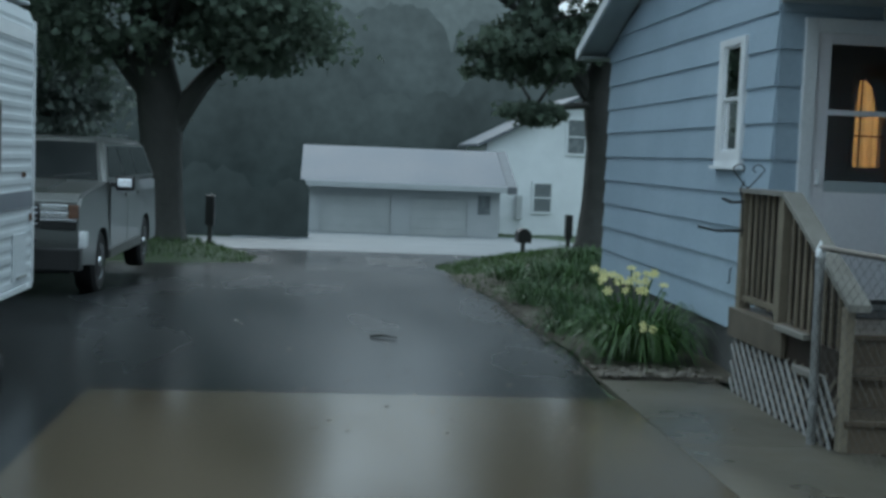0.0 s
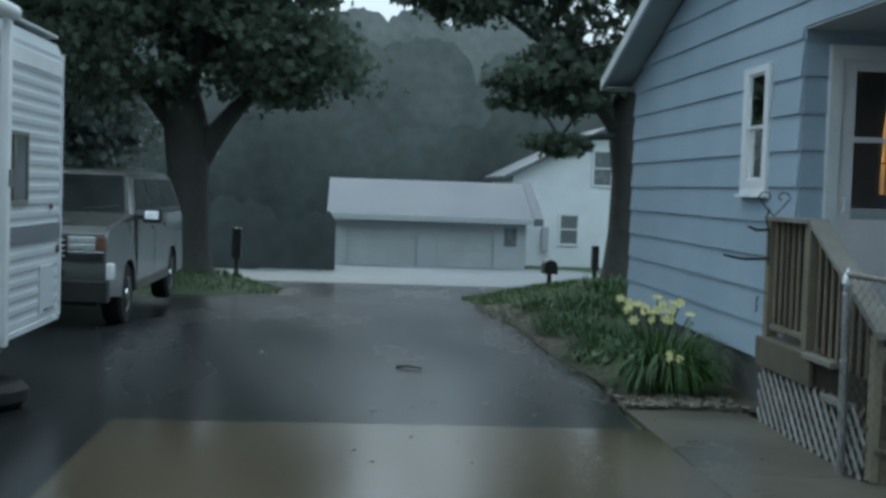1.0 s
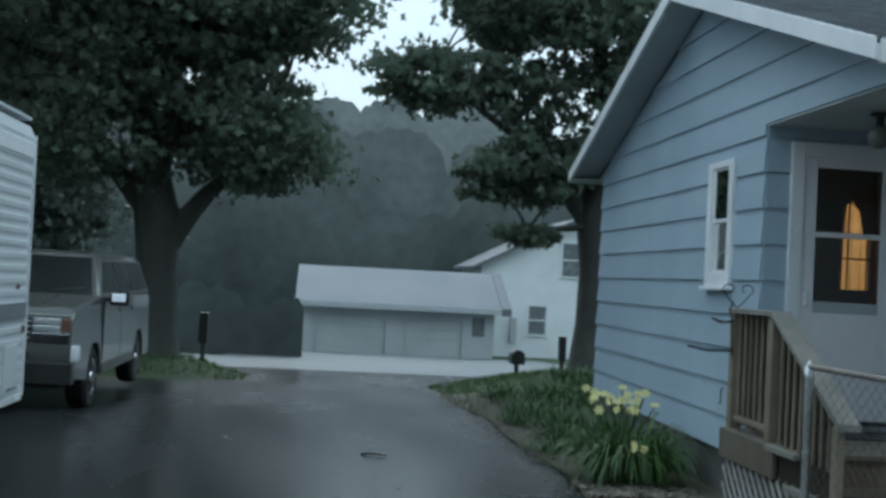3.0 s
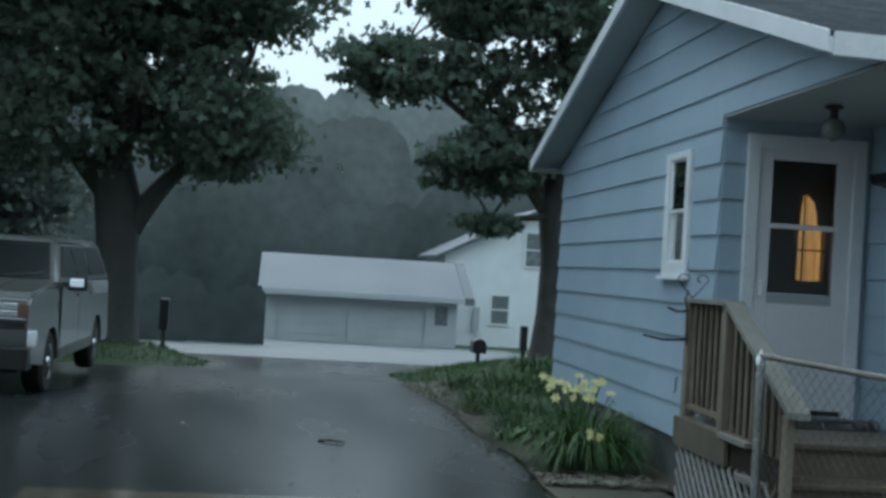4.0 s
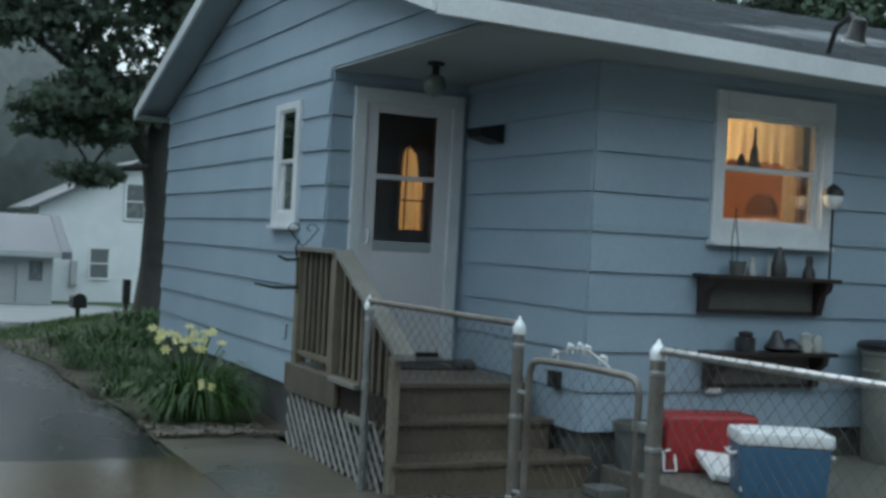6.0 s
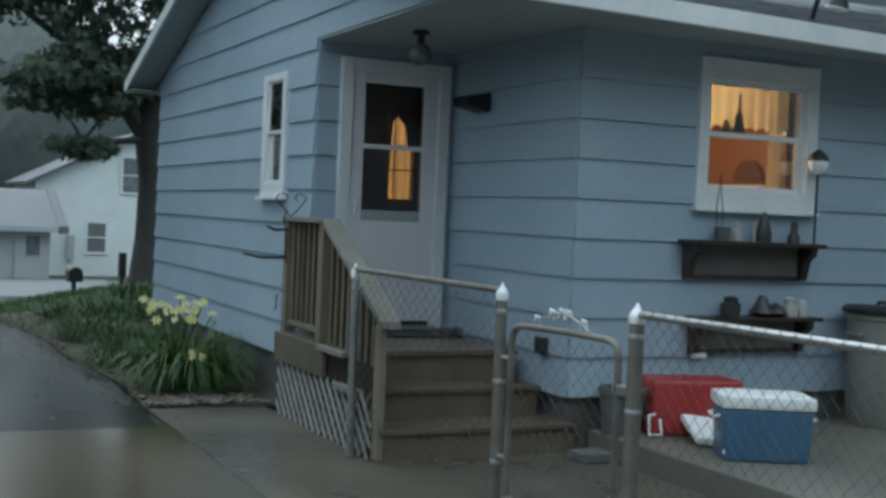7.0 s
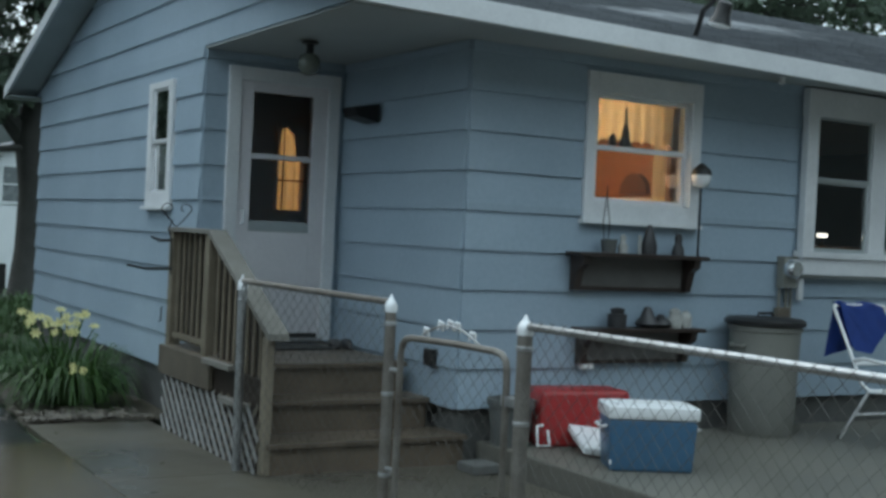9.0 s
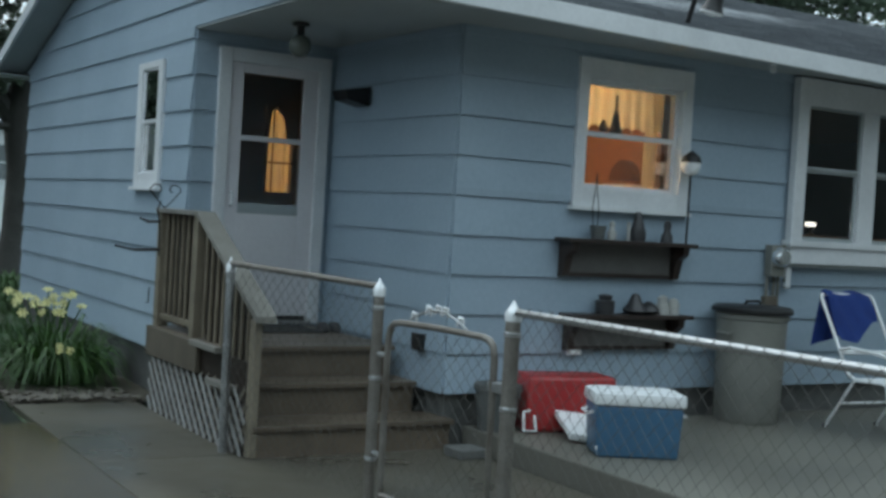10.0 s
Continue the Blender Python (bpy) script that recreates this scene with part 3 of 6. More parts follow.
part("tied_edge", box(6.575, 6.66, YW + 0.17, YW + 0.23, 1.80, 2.72, 0.01), BROWN, cur, "dark brown inner jamb")
part("rod", tube(bmesh.new(), [(5.55, YW + 0.17, 2.725), (6.67, YW + 0.17, 2.725)], 0.01), BRIGHT, cur)
hall_cur = thing("hall_curtain", (4.75, 10.75, 1.6), "cream tied-back curtain in a lit doorway", "curtain")
part("drape", drape(4.44, 4.90, 10.78, 1.5, 2.6, 5, 0.02), CURTAIN, hall_cur, smooth=True)
bm = bx(bmesh.new(), 4.54, 4.815, 10.583, 10.597, 2.03, 2.045)
bx(bm, 4.60, 4.612, 10.584, 10.596, 1.77, 2.53)
part("glazing_bar", bm, BROWN, hall_cur)
swag = [(4.62, 2.56), (4.65, 2.50), (4.69, 2.47), (4.715, 2.36), (4.73, 2.26), (4.78, 2.22), (4.84, 2.16), (4.84, 2.56)]
part("dark_swag", prism(bmesh.new(), swag, "y", 10.565, 10.581), INTD, hall_cur, "dark tied-back drape")
part("dark_swag", prism(bmesh.new(), [(4.52, 2.56), (4.585, 2.56), (4.565, 2.45), (4.55, 2.2), (4.545, 1.75), (4.52, 1.75)], "y", 10.564, 10.580), INTD, hall_cur)
cab = thing("arched_panel", (7.55, 9.0, 1.8), "brown arched wooden panel on the kitchen wall", "panel")
part("panel", prism(bmesh.new(), [(9.07 + 0.20 * math.cos(a), 2.07 + 0.20 * math.sin(a)) for a in steps(0, math.pi, 14)], "x", 7.54, 7.598), BROWN, cab)
part("ledge", box(7.46, 7.597, 8.83, 9.28, 2.0, 2.035, 0.008), WHITEP, cab)
pend = thing("window_ornament", (6.0, YW + 0.08, 2.36), "small dark finial ornament on the window rail", "ornament")
part("finial", lathe(bmesh.new(), [(0.05, 0), (0.052, 0.03), (0.034, 0.07), (0.03, 0.13), (0.012, 0.18), (0.008, 0.30)], (6.02, YW + 0.07, 2.335), 10), FIGURE, pend)
part("bird", lathe(bmesh.new(), [(0.02, 0), (0.038, 0.025), (0.026, 0.07), (0.01, 0.10)], (5.9, YW + 0.07, 2.335), 10), FIGURE, pend)


# ---- porch deck, steps and railing ----
stoop = thing("porch_steps", (3.8, 8.2, 0), "brown wet wooden porch deck with three steps", "steps")
for i in range(5):
    y0 = 7.80 + i * 0.285
    part("deck_board", box(3.10, 4.47 if y0 < 9 else 4.53, y0, y0 + 0.278, 0.625, 0.66, 0.004), STEPW, stoop)
part("riser", box(3.14, 4.44, 7.84, 7.87, 0.42, 0.624), STEPW, stoop)
part("tread", box(3.12, 4.50, 7.50, 7.86, 0.405, 0.44, 0.006), STEPW, stoop)
part("riser", box(3.14, 4.48, 7.54, 7.565, 0.20, 0.404), STEPW, stoop)
part("tread", box(3.12, 4.62, 7.16, 7.56, 0.185, 0.22, 0.006), STEPW, stoop)
part("riser", box(3.14, 4.60, 7.19, 7.215, 0.0, 0.184), STEPW, stoop)
part("side_board", box(4.44, 4.47, 7.87, 9.2, 0.0, 0.624), STEPW, stoop)
part("side_board", box(4.48, 4.505, 7.565, 7.868, 0.0, 0.404), STEPW, stoop)
part("deck_edge", box(3.04, 3.098, 7.70, 8.22, 0.625, 0.662, 0.004), RAILTOP, stoop, "pale grey worn deck edge")
part("tread_end", box(3.04, 3.118, 7.46, 7.86, 0.405, 0.441, 0.004), RAILTOP, stoop)
# the dark recess beside the steps is painted with INNERW
part("stringer", box(3.105, 3.128, 7.30, 8.2, 0.0, 0.62), INNERW, stoop, "stair side board, recess shade painted in")
part("skirt_board", box(3.06, 3.098, 8.12, 9.24, 0.435, 0.655, 0.006), WOOD, stoop, "weathered rim board")

lat = thing("lattice_panel", (3.09, 8.2, 0), "worn white diagonal lattice skirting under the deck", "lattice")
for i in range(36):
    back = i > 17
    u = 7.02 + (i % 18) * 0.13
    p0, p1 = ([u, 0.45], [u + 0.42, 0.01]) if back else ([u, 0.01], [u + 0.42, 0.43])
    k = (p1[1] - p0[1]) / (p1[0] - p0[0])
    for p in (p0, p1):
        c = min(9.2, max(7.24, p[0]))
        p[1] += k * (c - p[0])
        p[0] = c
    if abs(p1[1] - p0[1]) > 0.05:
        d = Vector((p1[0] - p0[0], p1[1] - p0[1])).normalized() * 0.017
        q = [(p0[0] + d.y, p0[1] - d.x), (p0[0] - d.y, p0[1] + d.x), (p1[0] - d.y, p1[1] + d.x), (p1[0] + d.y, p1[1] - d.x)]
        # back slats take dark WOOD: shade behind the front layer put into colour
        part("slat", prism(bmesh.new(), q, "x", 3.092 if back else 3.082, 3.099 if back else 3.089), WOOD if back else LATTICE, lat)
# shade under the deck put in as a dark sheet
part("backing", box(3.13, 3.15, 7.24, 9.2, 0.0, 0.404), INNERW, lat, "boards behind the slats, under-deck shade painted in")

rail = thing("stair_railing", (3.12, 8.3, 0.66), "weathered brown wooden stair railing with square balusters", "railing")
RX0, RX1 = 3.10, 3.19
for y, z0, z1 in ((9.17, 0.45, 1.53), (8.36, 0.45, 1.53), (7.22, 0.02, 0.90)):
    part("post", box(RX0, RX1 if z0 > 0.1 else RX0 + 0.05, y - 0.045, y + 0.045, z0, z1, 0.004), RAILW, rail)
part("top_rail", box(RX0 - 0.02, RX1 + 0.03, 8.30, 9.22, 1.53, 1.565, 0.004), RAILTOP, rail)
part("bottom_rail", box(RX0 + 0.02, RX1 - 0.02, 8.41, 9.12, 0.72, 0.76, 0.003), RAILW, rail)
prismed = [(8.31, 1.53), (8.31, 1.565), (7.12, 0.93), (7.12, 0.885)]
part("sloping_rail", prism(bmesh.new(), prismed, "x", RX0 - 0.02, RX1 + 0.03), RAILTOP, rail)
for i in range(6):
    y = 8.49 + i * 0.118
    part("baluster", box(RX0 + 0.03, RX0 + 0.048, y - 0.013, y + 0.013, 0.70, 1.53, 0.003), RAILW, rail)
for i in range(8):
    y = 7.38 + i * 0.118
    top = 0.885 + (1.53 - 0.885) * (y - 7.12) / 1.19
    part("baluster", box(RX0 + 0.03, RX0 + 0.048, y - 0.013, y + 0.013, top - 0.80, top, 0.003), RAILW, rail)

# brown boards close the baluster gaps, darkened so the gaps read as shaded
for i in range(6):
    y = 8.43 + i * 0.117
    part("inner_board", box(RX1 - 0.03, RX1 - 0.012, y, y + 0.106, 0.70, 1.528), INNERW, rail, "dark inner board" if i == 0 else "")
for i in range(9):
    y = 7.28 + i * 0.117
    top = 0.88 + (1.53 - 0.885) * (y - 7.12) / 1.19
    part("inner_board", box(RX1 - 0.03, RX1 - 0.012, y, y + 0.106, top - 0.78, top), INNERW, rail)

# heart-shaped hanger and the two plant arms on the post
hook = thing("heart_trellis", (3.1, 9.15, 1.5), "black wrought-iron heart scroll with plant hooks", "hook")
for s in (1, -1):
    pts = [(3.12, 9.13, 1.565), (3.12 + s * 0.05, 9.13, 1.615), (3.12 + s * 0.095, 9.13, 1.67)]
    pts += [(3.12 + s * (0.06 + (0.062 - 0.0085 * k) * math.cos(k * 0.7)), 9.13, 1.70 + (0.062 - 0.0085 * k) * math.sin(k * 0.7)) for k in steps(0, 6.2, 16)]
    part("scroll", tube(bmesh.new(), pts, 0.005, 6), BLACK, hook, smooth=True)
for z, l in ((1.47, 0.16), (1.25, 0.34)):
    part("arm", tube(bmesh.new(), [(3.11, 9.13, z), (3.11 - l * 0.6, 9.16, z - 0.01), (3.11 - l, 9.2, z + 0.015)], 0.007, 6), BLACK, hook)
    part("arm", tube(bmesh.new(), [(3.10, 9.15, z - 0.012), (3.11 - l * 0.5, 9.24, z - 0.022), (3.11 - l, 9.2, z + 0.01)], 0.006, 6), BLACK, hook)
part("stem", tube(bmesh.new(), [(3.085, 9.12, 1.62), (3.06, 9.12, 1.55), (3.085, 9.12, 1.45), (3.09, 9.12, 1.2)], 0.006, 6), BLACK, hook)

door_mat = solo("door_mat", box(3.62, 4.28, 8.62, 9.08, 0.661, 0.675, 0.005), MATM, "black fibre door mat on the deck", "mat")
sh = thing("garden_shoe", (4.36, 8.75, 0.66), "pair of small dark wet shoes on the deck", "shoes")
for dx in (0, 0.1):
    bm = bmesh.new()
    lathe(bm, [(0.03, 0), (0.042, 0.012), (0.04, 0.05), (0.025, 0.075), (0.012, 0.08)], (0, 0, 0), 12, Matrix.Translation((4.32 + dx, 8.72, 0.661)) @ Matrix.Diagonal((0.9, 2.4, 1, 1)))
    part("shoe", bm, FIGURE, sh, smooth=True)

# porch lamp, wall box, tap
LX, LY = 3.75, 8.19
lampo = thing("porch_lamp", (LX, LY, 2.9), "small porch lamp with a smoky glass bowl, unlit", "lamp")
part("canopy", lathe(bmesh.new(), [(0.06, -0.025), (0.065, -0.01), (0.05, 0.0)], (LX, LY, 2.972)), BLACK, lampo, smooth=True)
part("stem", tube(bmesh.new(), [(LX, LY, 2.948), (LX, LY, 2.87)], 0.03), BLACK, lampo)
part("shade", lathe(bmesh.new(), [(0.04, 0.075), (0.066, 0.06), (0.082, 0.02), (0.082, -0.02), (0.06, -0.06), (0.02, -0.078)], (LX, LY, 2.80)), SMOKY, lampo, "smoky grey-green glass bowl", smooth=True)
wb = thing("wall_speaker", (XW - 0.1, 8.75, 2.53), "black angular box fixed high on the porch wall", "box")
bm = bmesh.new()
prism(bm, [(XW - 0.03, 2.46), (XW - 0.22, 2.50), (XW - 0.24, 2.57), (XW - 0.03, 2.61)], "y", 8.56, 8.80)
part("body", bm, BLACK, wb)
part("bracket", box(XW - 0.06, XW - 0.02, 8.64, 8.72, 2.47, 2.60, 0.004), BLACK, wb)
tap = thing("hose_hook", (XG - 0.05, 9.98, 0.8), "slim dark metal hook on the siding", "hook")
part("bar", tube(bmesh.new(), [(XG - 0.025, 9.98, 0.89), (XG - 0.04, 9.98, 0.88), (XG - 0.04, 9.98, 0.77), (XG - 0.06, 9.98, 0.765)], 0.006), BLACK, tap)
vent = thing("dryer_vent", (XW - 0.02, 7.7, 0.68), "small dark louvred vent low on the wall", "vent")
part("hood", prism(bmesh.new(), [(7.50, 0.66), (7.50, 0.78), (7.62, 0.78), (7.62, 0.66)], "x", XW - 0.07, XW - 0.02), BLACK, vent)

# ---- chain-link fence and gate ----
P1, P2, P3, P4 = (3.02, 7.45), (3.30, 5.93), (3.45, 4.83), (3.46, 1.9)


def fence_post(at, top, r, m, lean=0.0):
    f = thing("fence_post", (at[0], at[1], 0), "galvanised steel fence post with a pointed cap", "post", "fence posts")
    part("pipe", tube(bmesh.new(), [(at[0] + lean, at[1], -0.1), (*at, top - 0.09)], r, 12), m, f, smooth=True)
    part("cap", lathe(bmesh.new(), [(r + 0.004, -0.04), (r + 0.005, 0.0), (r * 0.8, 0.02), (r * 0.35, 0.04), (0.004, 0.062)], (*at, top - 0.085), 12), BRIGHT, f, smooth=True)
    for z in (0.25, 0.7, top - 0.2):
        part("band", lathe(bmesh.new(), [(r + 0.002, 0), (r + 0.004, 0.004), (r + 0.004, 0.02), (r + 0.002, 0.024)], (at[0] + lean * (1 - z / top), at[1], z), 12), GALV, f)
    return f


fence_post(P1, 1.31, 0.028, GALV, 0.012)
fence_post(P2, 1.29, 0.032, RUSTY, 0.006)
fence_post(P3, 1.265, 0.038, RUSTY)
fence_post(P4, 1.265, 0.032, GALV)


def chain(a, b, z0, z1, pitch=0.088, r=0.0012):
    """Woven diamond wire between two points."""
    a, b = Vector((*a, 0)), Vector((*b, 0))
    along = (b - a)
    L = along.length
    along.normalize()
    out = Vector((along.y, -along.x, 0))
    if out.dot(a) > 0:
        out = -out
    h = z1 - z0
    bm = bmesh.new()
    for s in (1, -1):
        u = -h
        while u < L:
            lo, hi = max(0, u), min(L, u + h)
            if hi - lo > 0.01:
                za, zb = (z0 + lo - u, z0 + hi - u) if s > 0 else (z1 - (lo - u), z1 - (hi - u))
                tube(bm, [a + along * lo + out * (0.022 + 0.002 * s) + Vector((0, 0, za)), a + along * hi + out * (0.022 + 0.002 * s) + Vector((0, 0, zb))], r, 4, False)
            u += pitch
    return bm


MESHW = mat("dull_fence_wire", (0.17, 0.165, 0.155), (0.10, 0.09, 0.08), rough=0.6, metal=0.3, scale=9, fine=60, bump=0.0)


def fence_panel(a, b, za, zb, label, tone):
    f = thing("chain_link_fence", ((a[0] + b[0]) / 2, (a[1] + b[1]) / 2, 0), label, "fence", "fence panels")
    n = 12
    part("top_rail", tube(bmesh.new(), [(a[0] + (b[0] - a[0]) * i / n, a[1] + (b[1] - a[1]) * i / n, za + (zb - za) * i / n) for i in range(n + 1)], 0.019, 10), tone, f, smooth=True)
    part("chain_mesh", chain(a, b, 0.04, min(za, zb) + 0.035), MESHW, f, kind="stuff")


fence_panel(P1, P2, 1.245, 1.22, "galvanised chain-link fence panel beside the steps", RUSTY)
fence_panel(P3, P4, 1.185, 1.20, "galvanised chain-link fence panel with a wet top rail", GALV)
gate = thing("garden_gate", (3.37, 5.4, 0), "round-cornered tubular steel chain-link gate, closed", "gate")
GA, GB = Vector((3.315, 5.82, 0)), Vector((3.435, 4.95, 0))


def on_gate(u, z):
    v = GA.lerp(GB, u)
    return (v.x, v.y, z)


GT = 1.04
arcs = [on_gate(0.0, 0.08), on_gate(0.0, GT - 0.10), on_gate(0.015, GT - 0.04), on_gate(0.05, GT - 0.01), on_gate(0.11, GT), on_gate(0.5, GT + 0.005), on_gate(0.89, GT), on_gate(0.95, GT - 0.01),
        on_gate(0.985, GT - 0.04), on_gate(1.0, GT - 0.10), on_gate(1.0, 0.08), on_gate(0.0, 0.08)]
part("frame", tube(bmesh.new(), arcs, 0.019, 10), RUSTY, gate, smooth=True)
part("chain_mesh", chain(on_gate(0.02, 0)[:2], on_gate(0.98, 0)[:2], 0.09, GT - 0.02), MESHW, gate, kind="stuff")
for z in (0.85, 0.3):
    part("hinge", tube(bmesh.new(), [(P2[0], P2[1], z), on_gate(0.0, z)], 0.014), GALV, gate)
part("latch", box(3.42, 3.47, 4.86, 4.98, 0.78, 0.83, 0.006), GALV, gate)
part("ornament_wire", tube(bmesh.new(), [on_gate(0.2 + 0.55 * i / 10, GT + 0.02 + 0.075 * math.sin(i / 10 * math.pi)) for i in range(11)], 0.006, 6), GALV, gate, smooth=True)
for u, w in ((0.24, 0.05), (0.38, 0.045), (0.47, 0.05), (0.54, 0.045), (0.68, 0.055)):
    h = GT + 0.03 + 0.07 * math.sin((u - 0.2) / 0.55 * math.pi)
    a, b = Vector(on_gate(u - w / 2, h)), Vector(on_gate(u + w / 2, h))
    bm = bmesh.new()
    tube(bm, [a + Vector((0, 0, -0.028)), a.lerp(b, 0.3) + Vector((0.006, 0, 0.02)), b + Vector((0, 0, 0.012)), b + Vector((0.004, 0, -0.03))], [0.006, 0.012, 0.012, 0.006], 6)
    part("ornament_leaf", bm, BRIGHT, gate, "bright twisted metal strip", smooth=True)

# ---- on the patio ----
def cooler(loc, rz, w, d, h, body, name, label):
    t = thing(name, loc, label, "cooler", "coolers", rz=rz, local=True)
    bm = bmesh.new()
    bx(bm, -w / 2, w / 2, -d / 2, d / 2, 0.0, h)
    for v in bm.verts:
        if v.co.z < 0.01:
            v.co.x *= 0.93
            v.co.y *= 0.90
    bmesh.ops.bevel(bm, geom=bm.edges[:], offset=0.022, segments=3, affect="EDGES", profile=0.6)
    part("body", bm, body, t, smooth=True)
    lid = part("lid", box(-w / 2 - 0.012, w / 2 + 0.012, -d / 2 - 0.012, d / 2 + 0.012, h + 0.002, h + 0.085, 0.022), WHITEP, t, "white lid", smooth=True)
    part("lid_panel", box(-w / 2 + 0.05, w / 2 - 0.05, -d / 2 + 0.04, d / 2 - 0.04, h + 0.084, h + 0.094, 0.008), WHITEP, lid, smooth=True)
    for s in (1, -1):
        part("handle", tube(bmesh.new(), [(s * w / 2, -0.09, h - 0.05), (s * (w / 2 + 0.035), -0.085, h - 0.06), (s * (w / 2 + 0.035), 0.085, h - 0.06), (s * w / 2, 0.09, h - 0.05)], 0.010), WHITEP, t)
    part("drain_plug", lathe(bmesh.new(), [(0.018, 0), (0.018, 0.012)], (0, 0, 0), 10, Matrix.Translation((-w / 2 + 0.03, -d / 2 + 0.03, 0.06)) @ pose(0, 0, 0, 90)), WHITEP, t)
    return t


cooler((5.26, 6.02, 0.17), -26, 0.57, 0.34, 0.33, BLUEP, "blue_cooler", "blue plastic picnic cooler with white lid, on the patio")
red = thing("red_cooler", (5.40, 6.95, 0.17), "red plastic cooler tipped open beside its white lid", "cooler", "coolers", rz=-12, local=True)
bm = box(-0.38, 0.36, -0.2, 0.2, 0.0, 0.39)
for v in bm.verts:
    if v.co.z > 0.3:
        v.co.x *= 0.9
        v.co.y *= 0.85
bmesh.ops.bevel(bm, geom=bm.edges[:], offset=0.035, segments=3, affect="EDGES", profile=0.6)
part("body", bm, REDP, red, smooth=True)
part("lid", box(-0.24, 0.3, -0.22, 0.22, -0.02, 0.03, 0.015, Matrix.Translation((0.04, -0.44, 0.07)) @ pose(0, 0, 0, 12, 6, -8)), WHITEP, red, "white lid lying open", smooth=True)
part("handle", tube(bmesh.new(), [(-0.36, -0.22, 0.16), (-0.42, -0.26, 0.16), (-0.42, -0.28, 0.03), (-0.33, -0.28, 0.03), (-0.33, -0.24, 0.13)], 0.010), WHITEP, red)

bin_ = thing("trash_bin", (7.16, 6.91, 0.17), "round grey plastic trash bin with a dark flat lid", "bin", local=True)
part("body", lathe(bmesh.new(), [(0.235, 0), (0.25, 0.02), (0.262, 0.40), (0.275, 0.80), (0.288, 0.81), (0.288, 0.845), (0.27, 0.85)], (0, 0, 0), 32), GREYP, bin_, smooth=True)
part("lid", lathe(bmesh.new(), [(0.295, 0.851), (0.312, 0.856), (0.315, 0.885), (0.29, 0.905), (0.06, 0.915), (0.02, 0.916)], (0, 0, 0), 32), BLACK, bin_, "black flat lid", smooth=True)
part("lid_handle", tube(bmesh.new(), [(-0.08, 0, 0.91), (-0.07, 0, 0.94), (0.07, 0, 0.94), (0.08, 0, 0.91)], 0.012), BLACK, bin_, smooth=True)
for sx_ in (-1, 1):
    part("handle", tube(bmesh.new(), [(sx_ * 0.27, -0.07, 0.70), (sx_ * 0.31, -0.06, 0.69), (sx_ * 0.31, 0.06, 0.69), (sx_ * 0.27, 0.07, 0.70)], 0.011), GREYP, bin_, smooth=True)

chair = thing("lawn_chair", (7.84, 6.09, 0.17), "white tubular lawn chair with a blue towel over its back", "chair", rz=-5, local=True)
LEAN = 0.6


def back_at(x, z, d=0.0):
    return (x, 0.16 + (z - 0.40) * LEAN + d, z)


for s in (-0.27, 0.27):
    part("back_post", tube(bmesh.new(), [(s, 0.10, 0.41), back_at(s, 0.45), back_at(s, 1.0), back_at(s * 0.94, 1.03)], 0.013), WHITEP, chair, smooth=True)
    part("front_leg", tube(bmesh.new(), [(s, -0.30, 0.0), (s, -0.20, 0.40), (s, -0.16, 0.42), (s, 0.10, 0.41)], 0.012), WHITEP, chair, smooth=True)
    part("rear_leg", tube(bmesh.new(), [(s, 0.40, 0.0), (s, 0.22, 0.26), (s, 0.12, 0.40)], 0.012), WHITEP, chair, smooth=True)
    part("arm", tube(bmesh.new(), [back_at(s, 0.62), (s, 0.18, 0.645), (s, -0.10, 0.63), (s, -0.26, 0.60), (s, -0.28, 0.52), (s, -0.20, 0.41)], 0.015), WHITEP, chair, smooth=True)
    part("foot", lathe(bmesh.new(), [(0.016, 0.0), (0.018, 0.03), (0.013, 0.035)], (s, 0.40, 0.0), 8), BLACK, chair)
part("top_bar", tube(bmesh.new(), [back_at(-0.25, 1.03), back_at(0.25, 1.03)], 0.012), WHITEP, chair)
part("lower_bar", tube(bmesh.new(), [back_at(-0.27, 0.60), back_at(0.27, 0.60)], 0.016), WHITEP, chair)
for y in (0.26, -0.235):
    part("cross_bar", tube(bmesh.new(), [(-0.27, y, 0.21 if y > 0 else 0.26), (0.27, y, 0.21 if y > 0 else 0.26)], 0.010), WHITEP, chair)
for i in range(6):
    part("seat_strap", box(-0.27, 0.27, -0.16 + i * 0.046, -0.122 + i * 0.046, 0.418, 0.425), WHITEP, chair)
bm = bmesh.new()
g = []
for j in range(21):
    w = j / 20
    row = []
    for i in range(15):
        u = i / 14
        x = -0.24 + 0.46 * u
        fall = 0.36 + 0.05 * math.sin(u * 5) - 0.10 * u
        if w < 0.6:
            z = 1.055 - fall * (0.6 - w) / 0.6
            p = back_at(x - 0.02 * (0.6 - w), z, -0.035)
        else:
            z = 1.055 - (0.30 + 0.14 * (1 - u)) * (w - 0.6) / 0.4
            p = (x - 0.10 * (w - 0.6), back_at(x, 1.04)[1] + 0.03 + 0.03 * (w - 0.6), z)
        row.append(bm.verts.new((p[0], p[1] + 0.012 * math.sin(i * 1.1 + j * 0.4), p[2] + 0.01 * math.sin(i * 0.8))))
    g.append(row)
for a, b in zip(g, g[1:]):
    for i in range(14):
        bm.faces.new((a[i], a[i + 1], b[i + 1], b[i]))
bmesh.ops.solidify(bm, geom=bm.faces[:], thickness=0.008)
part("towel", bm, TOWEL, chair, "blue towel", smooth=True)

